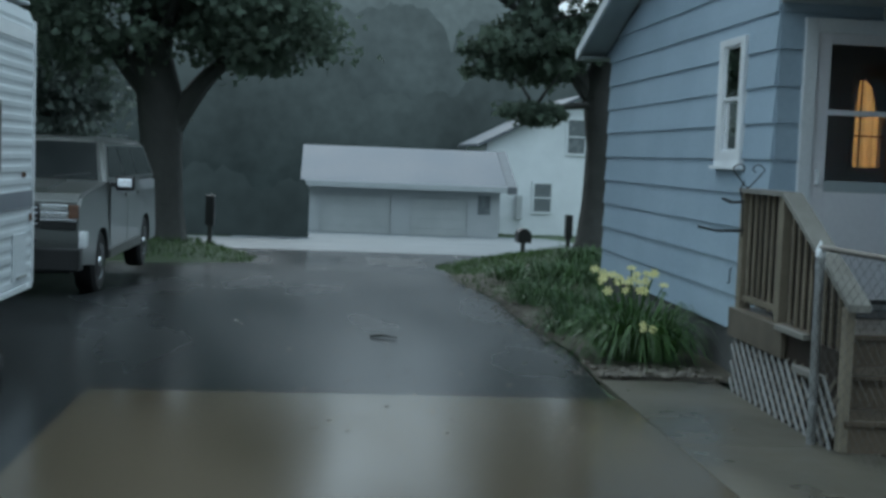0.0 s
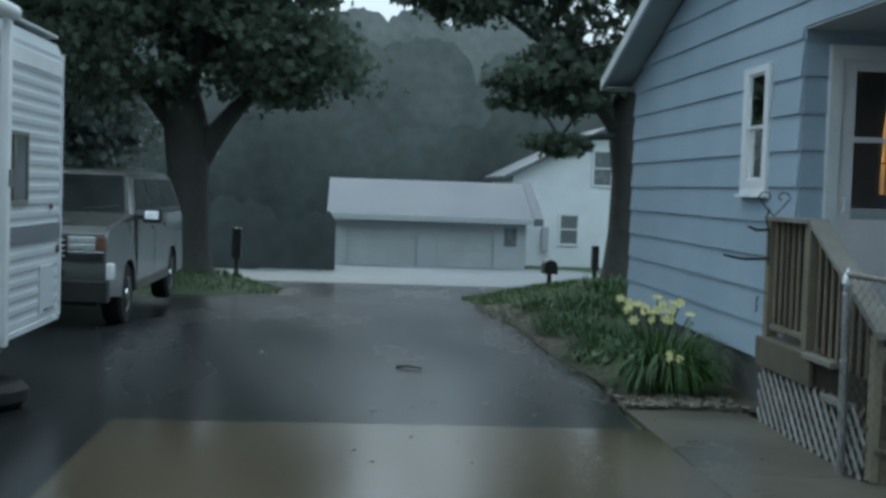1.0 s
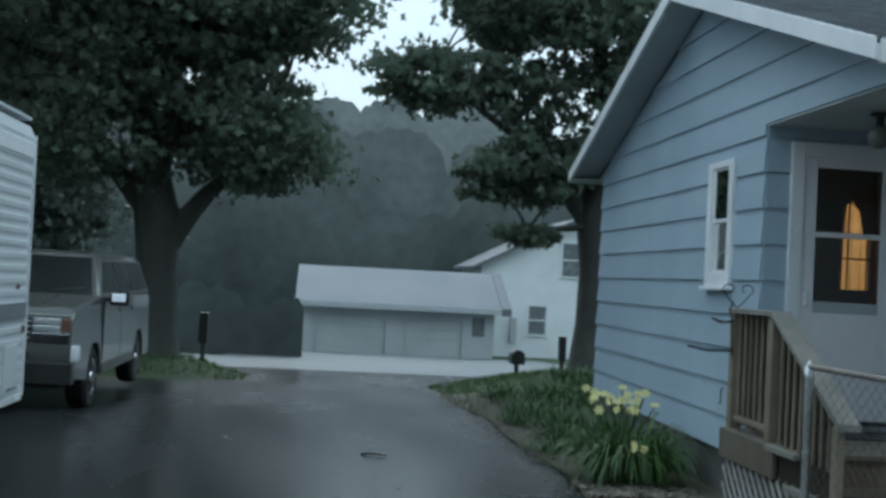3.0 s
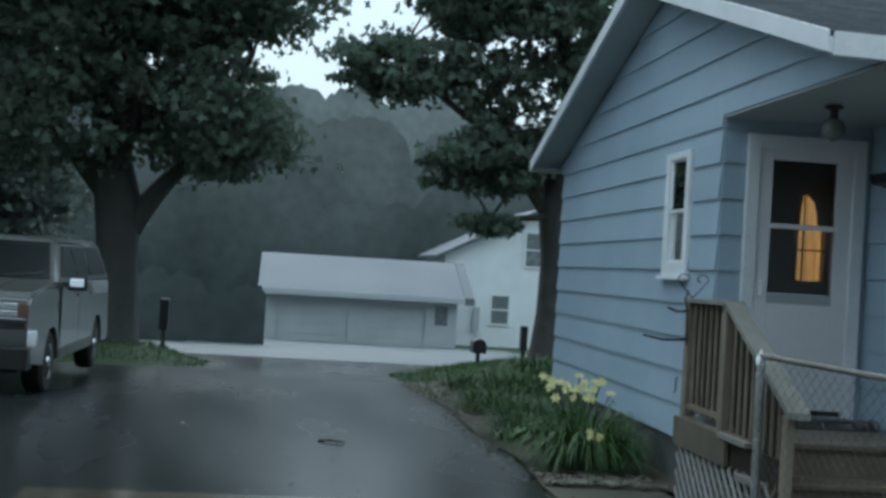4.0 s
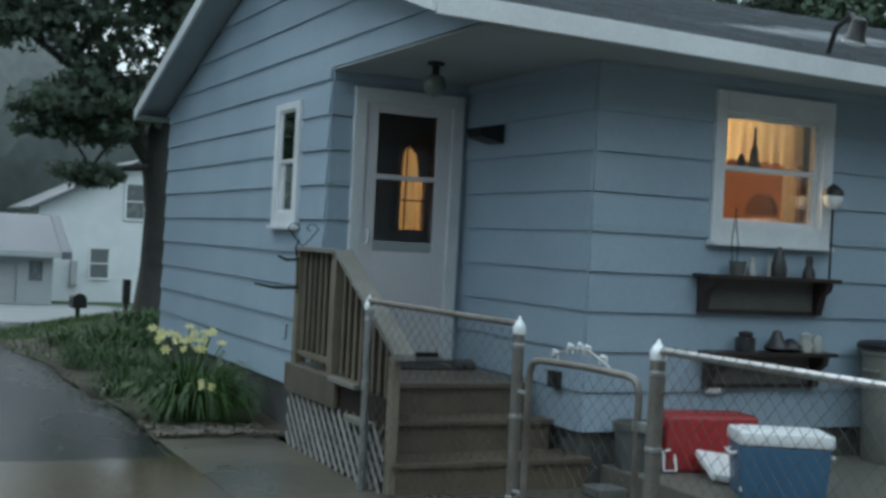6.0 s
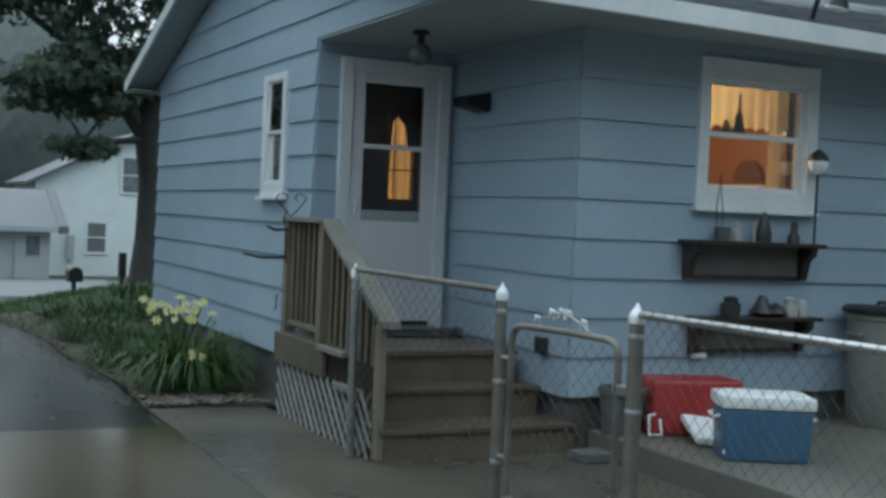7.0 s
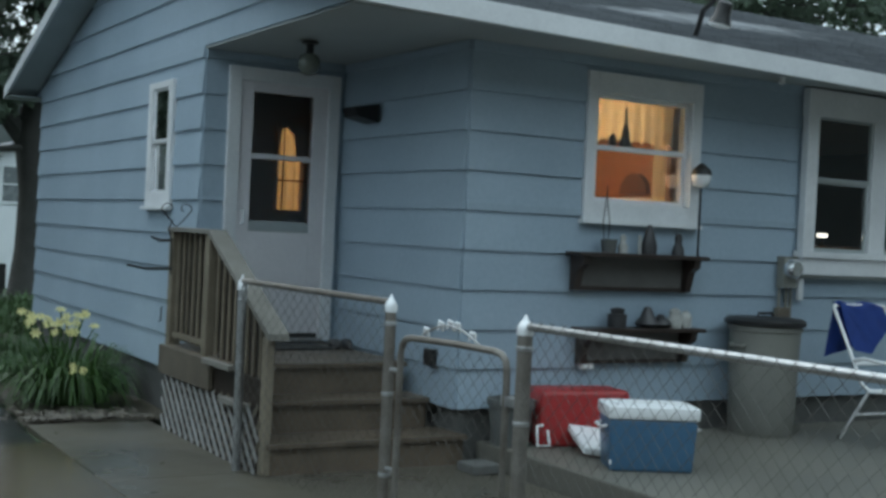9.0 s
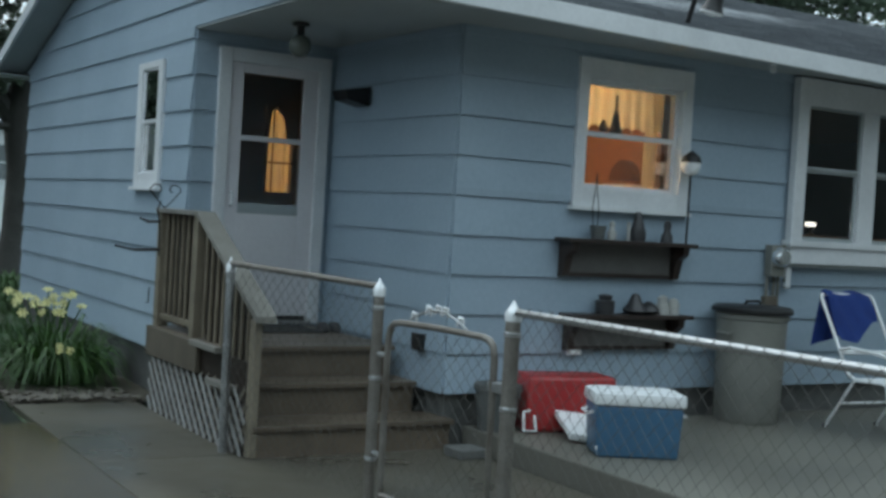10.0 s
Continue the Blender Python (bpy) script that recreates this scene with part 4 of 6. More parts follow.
for at, s in (((4.86, 7.0, 0.17), 1.0),):
    pot = thing("planter_pot", at, "dark grey plastic planter by the wall corner", "pot")
    part("pot", lathe(bmesh.new(), [(0.13, 0), (0.155, 0.27), (0.17, 0.275), (0.17, 0.32), (0.15, 0.325), (0.145, 0.29)], at, 20), GREENPOT, pot, smooth=True)
blk = solo("splash_block", box(4.45, 4.68, 6.80, 7.02, 0.012, 0.08, 0.015), FOUND, "rough concrete block on the walk", "block")

# ---- wall shelves and what stands on them ----
def wall_shelf(x0, x1, z, drop, label):
    f = thing("wall_shelf", ((x0 + x1) / 2, YW, z), label, "shelf", "wall shelves")
    part("board", box(x0 - 0.05, x1 + 0.07, YW - 0.22, YW - 0.027, z - 0.03, z, 0.006), DARKWOOD, f)
    part("back", box(x0 + 0.06, x1 - 0.06, YW - 0.05, YW - 0.027, z - drop, z - 0.03), BACKBOARD, f, "dull grey back panel")
    for x in (x0, x1 - 0.05):
        prof = [(YW - 0.027, z - 0.03), (YW - 0.19, z - 0.03), (YW - 0.18, z - 0.09), (YW - 0.12, z - 0.13), (YW - 0.08, z - drop), (YW - 0.027, z - drop - 0.01)]
        part("bracket", prism(bmesh.new(), prof, "x", x, x + 0.06), DARKWOOD, f)
    part("lower_rail", box(x0 + 0.06, x1 - 0.05, YW - 0.06, YW - 0.051, z - drop - 0.005, z - drop + 0.025), DARKWOOD, f)
    return f


wall_shelf(5.48, 6.60, 1.53, 0.28, "dark wooden wall shelf with curved brackets")
wall_shelf(5.56, 6.60, 0.975, 0.27, "dark wooden wall shelf under the other")


def ornament(at, prof, m, label, cat="ornament", name="ornament"):
    t = thing(name, at, label, cat, "shelf ornaments")
    part("body", lathe(bmesh.new(), prof, at, 12), m, t, smooth=True)
    return t


SY = YW - 0.13
sp = thing("plant_spike", (5.73, SY, 1.53), "small dark pot with a wire trellis spike", "ornament", "shelf ornaments")
part("pot", lathe(bmesh.new(), [(0.05, 0), (0.065, 0.10), (0.06, 0.10)], (5.75, SY, 1.531), 12), GREENPOT, sp, smooth=True)
for s in (-1, 1):
    part("wire", tube(bmesh.new(), [(5.72 + s * 0.02, SY, 1.63), (5.715 + s * 0.03, SY, 1.76), (5.71 + s * 0.012, SY, 1.87), (5.71, SY, 2.02)], 0.004, 5), BLACK, sp)
ornament((5.88, SY, 1.531), [(0.035, 0), (0.04, 0.05), (0.02, 0.08), (0.025, 0.12), (0.008, 0.14)], PALEFIG, "small pale garden ornament on the shelf")
ornament((6.04, SY, 1.531), [(0.012, 0), (0.014, 0.14)], PALEFIG, "slim pale candle on the shelf", "candle", "candle")
ornament((6.13, SY, 1.531), [(0.06, 0), (0.065, 0.06), (0.045, 0.13), (0.03, 0.18), (0.015, 0.22)], FIGURE, "dark rounded ornament on the shelf")
ornament((6.42, SY, 1.531), [(0.05, 0), (0.045, 0.05), (0.025, 0.09), (0.032, 0.13), (0.02, 0.165), (0.006, 0.17)], FIGURE, "small dark seated ornament on the shelf")
pl = thing("garden_light", (6.64, SY - 0.04, 1.53), "pale globe garden light on a thin pole", "lamp")
part("pole", tube(bmesh.new(), [(6.62, SY, 1.53), (6.62, SY, 2.07)], 0.009, 8), BLACK, pl)
part("globe", lathe(bmesh.new(), [(0.02, 0), (0.055, 0.02), (0.075, 0.07), (0.075, 0.10)], (6.62, SY, 2.06), 16), WHITEP, pl, smooth=True)
part("cap", lathe(bmesh.new(), [(0.08, 0), (0.07, 0.04), (0.03, 0.075), (0.008, 0.09)], (6.62, SY, 2.162), 16), BLACK, pl, smooth=True)
ornament((5.86, SY, 0.976), [(0.07, 0), (0.075, 0.10), (0.05, 0.105), (0.055, 0.14), (0.02, 0.15)], FIGURE, "dark squat ornament on the lower shelf")
ornament((6.15, SY, 0.976), [(0.03, 0), (0.10, 0.03), (0.06, 0.08), (0.03, 0.15), (0.01, 0.16)], FIGURE, "dark lying ornament on the lower shelf")
ornament((6.28, SY, 0.976), [(0.05, 0), (0.09, 0.03), (0.07, 0.06), (0.02, 0.10)], FIGURE, "low dark ornament on the lower shelf")
ornament((6.42, SY, 0.976), [(0.055, 0), (0.06, 0.06), (0.04, 0.10), (0.045, 0.13), (0.015, 0.15)], PALEFIG, "pale ornament on the lower shelf")
ornament((6.53, SY, 0.976), [(0.045, 0), (0.05, 0.08), (0.03, 0.12), (0.01, 0.13)], PALEFIG, "small pale ornament on the lower shelf")
can = solo("white_bracket", box(5.60, 5.72, YW - 0.06, YW - 0.02, 0.66, 0.70, 0.008), WHITEP, "small white bracket fixed to the siding", "bracket")

meter = thing("electric_meter", (7.66, YW - 0.05, 1.35), "grey electric meter box with conduits on the siding", "meter")
part("box", box(7.58, 7.74, YW - 0.11, YW - 0.027, 1.30, 1.56, 0.008), GREYP, meter)
bm = lathe(bmesh.new(), [(0.085, 0), (0.08, 0.05), (0.06, 0.075), (0.01, 0.08)], (0, 0, 0), 18, Matrix.Translation((7.66, YW - 0.11, 1.46)) @ pose(0, 0, 0, 90))
part("dial", bm, LENS, meter, smooth=True)
for x, z in ((7.60, 0.95), (7.68, 1.0), (7.73, 0.6)):
    part("conduit", tube(bmesh.new(), [(x, YW - 0.05, 1.31), (x, YW - 0.05, z), (x + 0.01, YW - 0.04, 0.2)], 0.014), GREYP, meter)
part("brass_valve", box(7.56, 7.70, YW - 0.09, YW - 0.03, 1.02, 1.14, 0.02), WOOD, meter)

flood = thing("flood_lamp", (6.20, EAVE, 3.1), "dark flood lamp with a bright white lens on the eave", "lamp")
part("bracket", tube(bmesh.new(), [(6.30, EAVE + 0.30, 3.14), (6.25, EAVE + 0.16, 3.34), (6.20, EAVE - 0.04, 3.40), (6.19, EAVE - 0.08, 3.36)], 0.02), BLACK, flood)
FL = Matrix.Translation((6.185, EAVE - 0.09, 3.20)) @ pose(0, 0, 0, 12, 6, 0)
part("shade", lathe(bmesh.new(), [(0.03, 0.17), (0.055, 0.15), (0.06, 0.06), (0.085, 0.0)], (0, 0, 0), 18, FL), BLACK, flood, smooth=True)
part("lens", lathe(bmesh.new(), [(0.08, -0.001), (0.082, -0.012), (0.05, -0.024), (0.01, -0.028)], (0, 0, 0), 18, FL), WHITEP, flood, "white lens", smooth=True)
hookc = solo("ceiling_hook", lathe(bmesh.new(), [(0.012, -0.06), (0.03, -0.045), (0.02, -0.01), (0.03, 0.0)], (7.25, 6.95, 2.971), 10), WHITEP, "small white hook under the eave", "hook", smooth=True)


# a pane reflection imitated by a glowing bar on an added stand and shelf
nl = thing("pane_glint", (8.30, 7.42, 1.66), "glowing stand-in for a white reflection in the window pane", "lamp")
part("stand", lathe(bmesh.new(), [(0.04, 0), (0.045, 0.01), (0.012, 0.02), (0.012, 0.07)], (8.30, 7.42, 1.664), 12), BLACK, nl, smooth=True)
part("bulb", box(8.245, 8.355, 7.40, 7.44, 1.735, 1.77, 0.015), GLOW, nl, "glowing bar for the reflected white spot", smooth=True)
solo("window_shelf", box(7.80, 9.40, 7.30, 7.52, 1.63, 1.663, 0.004), BROWN, "added brown shelf carrying the glint stand-in", "shelf")


# ---- planting ----
def leaf_cloud(name, blobs, clusters, per, size, spread, seed, flat=0.5, lobed=False):
    """Many single leaves in clumps, inside a set of (centre, radii, weight) blobs."""
    rng = np.random.default_rng(seed)
    w = np.array([b[2] for b in blobs], float)
    pick = rng.choice(len(blobs), clusters, p=w / w.sum())
    c = np.array([blobs[i][0] for i in pick])
    r = np.array([blobs[i][1] for i in pick])
    d = rng.normal(size=(clusters, 3))
    d /= np.linalg.norm(d, axis=1)[:, None]
    cen = c + r * d * (rng.random(clusters) ** 0.45)[:, None]
    cs = spread * rng.uniform(0.45, 1.5, clusters) * np.clip(r.mean(1) / 1.8, 0.3, 1.0)
    n = clusters * per
    p = np.repeat(cen, per, 0) + rng.normal(size=(n, 3)) * np.repeat(cs, per)[:, None] * np.array([1, 1, 0.42])
    nor = rng.normal(size=(n, 3)) * np.array([1, 1, 0.7]) + np.array([0, 0, flat])
    nor /= np.linalg.norm(nor, axis=1)[:, None]
    t = np.cross(nor, rng.normal(size=(n, 3)))
    t /= np.linalg.norm(t, axis=1)[:, None]
    b = np.cross(nor, t)
    s = (size * rng.uniform(0.6, 1.3, n))[:, None]
    # outline of one leaf: (along, across, curl)
    shape = [(-0.55, 0, 0), (0, -0.45, 0.10), (0.6, 0, -0.08), (0, 0.45, 0.10)]
    if lobed:
        shape = [(-0.5, 0, 0), (-0.16, -0.2, 0.03), (-0.1, -0.56, 0.12), (0.14, -0.2, 0.02), (0.62, 0, -0.10), (0.14, 0.2, 0.02), (-0.1, 0.56, 0.12), (-0.16, 0.2, 0.03)]
    k = len(shape)
    v = np.empty((n, k, 3))
    for i, (p0, p1, p2) in enumerate(shape):
        v[:, i] = p + t * s * p0 + b * s * p1 + nor * s * p2
    me = bpy.data.meshes.new(name)
    me.vertices.add(n * k)
    me.vertices.foreach_set("co", v.reshape(-1))
    me.loops.add(n * k)
    me.loops.foreach_set("vertex_index", np.arange(n * k, dtype=np.int32))
    me.polygons.add(n)
    me.polygons.foreach_set("loop_start", np.arange(0, n * k, k, dtype=np.int32))
    me.update(calc_edges=True)
    return me, cen


def limb(bm, a, b, r0, r1, bend, rng, n=7):
    a, b = Vector(a), Vector(b)
    off = Vector((rng.uniform(-1, 1), rng.uniform(-1, 1), rng.uniform(-0.2, 0.6))) * bend
    pts, rs = [], []
    for i in range(n + 1):
        u = i / n
        pts.append(a.lerp(b, u) + off * math.sin(u * math.pi))
        rs.append(r0 + (r1 - r0) * u)
    tube(bm, pts, rs, 8)


def tree(name, base, trunk_pts, trunk_r, limbs, blobs, clusters, per, size, spread, seed, material, label):
    t = thing(name, base, label, "tree", "trees")
    rng = random.Random(seed)
    bm = bmesh.new()
    tube(bm, trunk_pts, trunk_r, 14)
    for v in bm.verts:
        k = 1 + 0.10 * noise.noise(v.co * 2.3)
        v.co = Vector((base[0] + (v.co.x - base[0]) * k, base[1] + (v.co.y - base[1]) * k, v.co.z))
    trunk = part("trunk", bm, BARK, t, smooth=True)
    for a, b, r0, r1 in limbs:
        bm = bmesh.new()
        limb(bm, a, b, r0, r1, 0.35, rng)
        part("limb", bm, BARK, trunk, smooth=True)
    me, cen = leaf_cloud("crown", blobs, clusters, per, size, spread, seed, lobed=size < 0.2)
    me.materials.append(material)
    me.transform(Matrix.Translation(-Vector(base)))
    ob = new("crown", me)
    ob.parent = t
    tagged(ob, "dense dark green foliage", kind="stuff")
    ROOT[ob] = ROOT[t]
    bm = bmesh.new()
    ends = [Vector(l[1]) for l in limbs]
    for c in cen[:: max(1, len(cen) // 90)]:
        c = Vector(c)
        e = min(ends, key=lambda q: (q - c).length)
        limb(bm, e, c, 0.035, 0.008, 0.2, rng, 4)
    part("twig", bm, BARK, t, kind="stuff")
    return t


tree("maple_tree", (-3.35, 25, -0.35), [(-3.35, 25, -0.5), (-3.35, 25, -0.15), (-3.34, 25, 0.6), (-3.32, 25, 1.6), (-3.35, 25, 2.6), (-3.6, 25, 3.8), (-3.9, 25, 5.5), (-4.2, 25, 8.0)],
     [0.78, 0.58, 0.46, 0.42, 0.46, 0.36, 0.26, 0.12],
     [((-3.2, 25, 2.0), (-1.7, 24.6, 3.7), 0.26, 0.10), ((-1.7, 24.6, 3.7), (-0.9, 24.3, 5.6), 0.10, 0.03), ((-3.5, 25, 2.7), (-5.6, 25.5, 5.6), 0.26, 0.08), ((-3.5, 25, 3.0), (-3.0, 23.5, 6.2), 0.22, 0.06),
      ((-4.0, 25, 5.0), (-7.8, 25.5, 6.6), 0.16, 0.05), ((-3.9, 25, 4.6), (-2.0, 25.5, 7.8), 0.16, 0.05)],
     [((-1.75, 24.4, 4.45), (1.75, 2.1, 1.15), 3), ((-5.9, 25, 7.8), (4.9, 4.4, 3.8), 7), ((-8.5, 25.2, 6.0), (4.6, 3.8, 3.4), 5), ((-3.7, 24.0, 7.0), (2.4, 3.0, 2.2), 3), ((-2.4, 24.0, 9.4), (3.0, 3.2, 1.9), 5), ((-2.2, 24.2, 6.1), (1.1, 1.6, 0.8), 1.4), ((-1.5, 24.2, 7.9), (1.6, 1.7, 0.9), 1.8), ((-7.5, 20, 10.5), (4.5, 4, 1.8), 3), ((-6.0, 18.5, 8.6), (4.6, 4.4, 2.4), 5), ((-5.5, 23.5, 4.3), (2.8, 1.8, 1.4), 2),
      ((-0.85, 24.2, 6.9), (1.35, 1.7, 1.1), 2.2), ((-1.35, 24.3, 3.9), (1.45, 1.9, 0.8), 1.8)],
     1500, 52, 0.185, 0.36, 11, LEAF, "large dark maple tree with a forked trunk by the driveway")
tree("maple_tree", (5.15, 22, 0.15), [(4.95, 22, -0.2), (4.97, 22, 0.25), (4.98, 22, 1.0), (4.95, 22, 2.0), (4.9, 22, 3.0), (5.1, 22, 4.4), (5.3, 22, 6.0), (5.5, 22, 8.5)],
     [0.72, 0.54, 0.42, 0.38, 0.42, 0.34, 0.25, 0.12],
     [((4.95, 22, 2.5), (3.5, 21.6, 4.1), 0.22, 0.08), ((3.5, 21.6, 4.1), (1.8, 21.4, 5.3), 0.08, 0.03), ((5.1, 22, 3.2), (6.8, 22.4, 6.4), 0.22, 0.06), ((5.1, 22, 3.8), (4.2, 21, 7.0), 0.2, 0.05), ((4.7, 21.9, 2.75), (3.5, 21.5, 2.6), 0.07, 0.025)],
     [((1.9, 21.5, 5.15), (1.35, 1.3, 0.55), 1.5), ((3.4, 21.5, 3.65), (1.2, 1.2, 0.65), 1.9), ((3.4, 21.4, 5.0), (0.9, 1.3, 0.7), 0.7), ((4.1, 21.6, 6.4), (1.7, 1.8, 1.2), 3.0), ((6.9, 22, 7.8), (4.0, 4.2, 3.4), 6), ((4.9, 21.6, 4.8), (1.0, 1.5, 1.3), 1.0), ((3.5, 21.5, 2.55), (0.62, 0.5, 0.15), 0.35), ((8, 22, 5.6), (2.6, 3, 2.2), 2), ((4.6, 21.5, 9.9), (2.6, 3.0, 1.6), 2.5), ((3.1, 21.5, 6.7), (1.3, 1.6, 0.9), 1.8)],
     680, 52, 0.17, 0.29, 12, LEAF, "large dark maple tree behind the house corner")
tree("maple_tree", (17, 27, -0.3), [(17, 27, -0.6), (17, 27, 1), (17, 27, 4), (17.2, 27, 8)], [0.6, 0.42, 0.34, 0.15], [((17, 27, 4), (14.5, 27, 8), 0.2, 0.05), ((17, 27, 4.5), (20, 26.5, 8), 0.2, 0.05)],
     [((16, 27, 10), (4.2, 3.5, 3.2), 3), ((23, 25, 8.5), (6.5, 3.5, 3.6), 5), ((32, 22, 8), (7, 3.5, 4.5), 5)], 560, 75, 0.2, 0.55, 13, LEAF, "dark tree rising behind the roof")
for x, y, sd in ((-13, 31, 14), (-10.9, 36, 15), (-18, 28, 16)):
    tree("shade_tree", (x, y, -0.8), [(x, y, -1), (x, y, 1), (x, y, 4), (x + 0.2, y, 8)], [0.5, 0.34, 0.28, 0.12], [((x, y, 2.5), (x - 2, y, 5), 0.15, 0.05), ((x, y, 3), (x + 2, y, 6), 0.15, 0.05)],
         [((x, y, 6.0), (5.0, 3.4, 5.2), 4), ((x + 0.3, y, 2.9), (4.4, 2.4, 2.4), 3.2)], 560, 75, 0.22, 0.6, sd, MIDLEAF, "dark leafy tree beyond the parked vehicles")

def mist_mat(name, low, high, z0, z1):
    """Rain haze over far woods painted as emission, paler with height, with soft tree-sized mottling."""
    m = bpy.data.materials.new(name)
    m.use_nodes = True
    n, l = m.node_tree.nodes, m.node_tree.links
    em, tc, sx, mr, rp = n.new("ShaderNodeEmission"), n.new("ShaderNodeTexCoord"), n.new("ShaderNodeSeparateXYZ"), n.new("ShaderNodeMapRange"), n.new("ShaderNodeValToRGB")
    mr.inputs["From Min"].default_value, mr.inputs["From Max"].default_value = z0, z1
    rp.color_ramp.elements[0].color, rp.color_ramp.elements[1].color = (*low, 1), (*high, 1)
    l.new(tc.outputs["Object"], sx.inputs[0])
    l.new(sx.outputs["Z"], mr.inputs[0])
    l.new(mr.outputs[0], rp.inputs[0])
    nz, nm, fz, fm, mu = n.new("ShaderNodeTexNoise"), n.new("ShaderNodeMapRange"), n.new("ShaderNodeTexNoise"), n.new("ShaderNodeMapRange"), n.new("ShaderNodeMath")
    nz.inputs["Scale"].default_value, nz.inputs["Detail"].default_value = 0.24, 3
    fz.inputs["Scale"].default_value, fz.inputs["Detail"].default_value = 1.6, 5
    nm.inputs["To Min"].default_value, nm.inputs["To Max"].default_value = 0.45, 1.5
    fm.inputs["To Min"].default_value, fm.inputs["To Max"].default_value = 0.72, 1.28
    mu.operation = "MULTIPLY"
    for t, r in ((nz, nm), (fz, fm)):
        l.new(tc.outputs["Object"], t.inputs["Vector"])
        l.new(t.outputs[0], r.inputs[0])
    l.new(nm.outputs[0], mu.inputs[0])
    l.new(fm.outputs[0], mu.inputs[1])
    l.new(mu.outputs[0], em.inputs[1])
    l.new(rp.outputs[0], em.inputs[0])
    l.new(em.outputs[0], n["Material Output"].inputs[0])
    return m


def tree_line(name, y, low, spread, seed, material, label, end=150.0):
    """A plain distance whose upper edge is a row of rounded, ragged treetops."""
    rng = random.Random(seed)
    domes, x = [], -150.0
    while x < 150:
        r = rng.uniform(1.6, 3.4)
        domes.append((x + r, r, low(x) + rng.uniform(-spread, spread), r * rng.uniform(0.9, 1.4)))
        x += r * rng.uniform(0.8, 1.3)
    bm = bmesh.new()
    foot, head = [], []
    for i in range(1501):
        x = -150 + i * (end + 150) / 1500
        h = max([z + k * math.sqrt(max(0.0, 1 - ((x - c) / r) ** 2)) - k for c, r, z, k in domes if abs(x - c) < r] + [low(x) - 3.5])
        h += 0.35 * noise.noise((x * 1.1, seed, 2)) + 0.28 * noise.noise((x * 3.1, seed, 4))
        foot.append(bm.verts.new((x, y - 0.001 * x * x, -4)))
        head.append(bm.verts.new((x, y - 0.001 * x * x, h)))
    for i in range(1500):
        bm.faces.new((foot[i], foot[i + 1], head[i + 1], head[i]))
    return solo(name, bm, material, label, kind="structure")


# glowing sheets: the haze is painted into each colour, dimmer on nearer ones
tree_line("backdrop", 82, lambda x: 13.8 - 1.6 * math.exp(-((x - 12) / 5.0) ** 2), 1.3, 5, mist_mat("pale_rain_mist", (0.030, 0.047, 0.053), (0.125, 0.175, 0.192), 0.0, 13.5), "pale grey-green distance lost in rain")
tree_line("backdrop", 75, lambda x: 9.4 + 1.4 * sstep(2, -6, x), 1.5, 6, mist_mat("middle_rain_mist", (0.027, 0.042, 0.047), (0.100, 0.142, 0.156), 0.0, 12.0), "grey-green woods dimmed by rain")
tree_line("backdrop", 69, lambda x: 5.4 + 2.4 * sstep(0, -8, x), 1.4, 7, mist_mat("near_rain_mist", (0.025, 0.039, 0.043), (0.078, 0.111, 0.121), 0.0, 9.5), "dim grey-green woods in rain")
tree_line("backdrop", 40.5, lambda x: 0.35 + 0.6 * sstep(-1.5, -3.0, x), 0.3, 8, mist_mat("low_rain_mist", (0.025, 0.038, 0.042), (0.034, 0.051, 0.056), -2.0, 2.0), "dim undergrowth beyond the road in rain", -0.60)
def blades(name, n, place, length, width, material, label, seed, lean=0.5):
    rng = random.Random(seed)
    bm = bmesh.new()
    for _ in range(n):
        x, y, z = place(rng)
        a, h = rng.uniform(0, math.tau), length * rng.uniform(0.5, 1.2)
        dx, dy = math.cos(a), math.sin(a)
        w = width * rng.uniform(0.7, 1.2)
        l = lean * rng.uniform(0.2, 1)
        v0, v1 = bm.verts.new((x - dy * w, y + dx * w, z)), bm.verts.new((x + dy * w, y - dx * w, z))
        v2 = bm.verts.new((x + dx * h * l, y + dy * h * l, z + h))
        bm.faces.new((v0, v1, v2))
    return solo(name, bm, material, label, "grass", kind="stuff")


def on_right(r):
    while True:
        x, y = r.uniform(1.8, 9), r.uniform(15.5, 28.5)
        if x > right_edge(y) + 0.02 and not (x > 3.2 and y < 15.2):
            return x, y, ground_z(x, y) - 0.02


def on_left(r):
    while True:
        x, y = r.uniform(-12, -1.3), r.uniform(20.6, 28.5)
        if x < left_edge(y) - 0.02:
            return x, y, ground_z(x, y) - 0.02


blades("lawn_grass", 16000, on_right, 0.10, 0.010, GRASS, "wet mown lawn grass beside the driveway", 31)
blades("lawn_grass", 11000, on_left, 0.10, 0.010, GRASS, "wet mown lawn grass round the maple", 32)


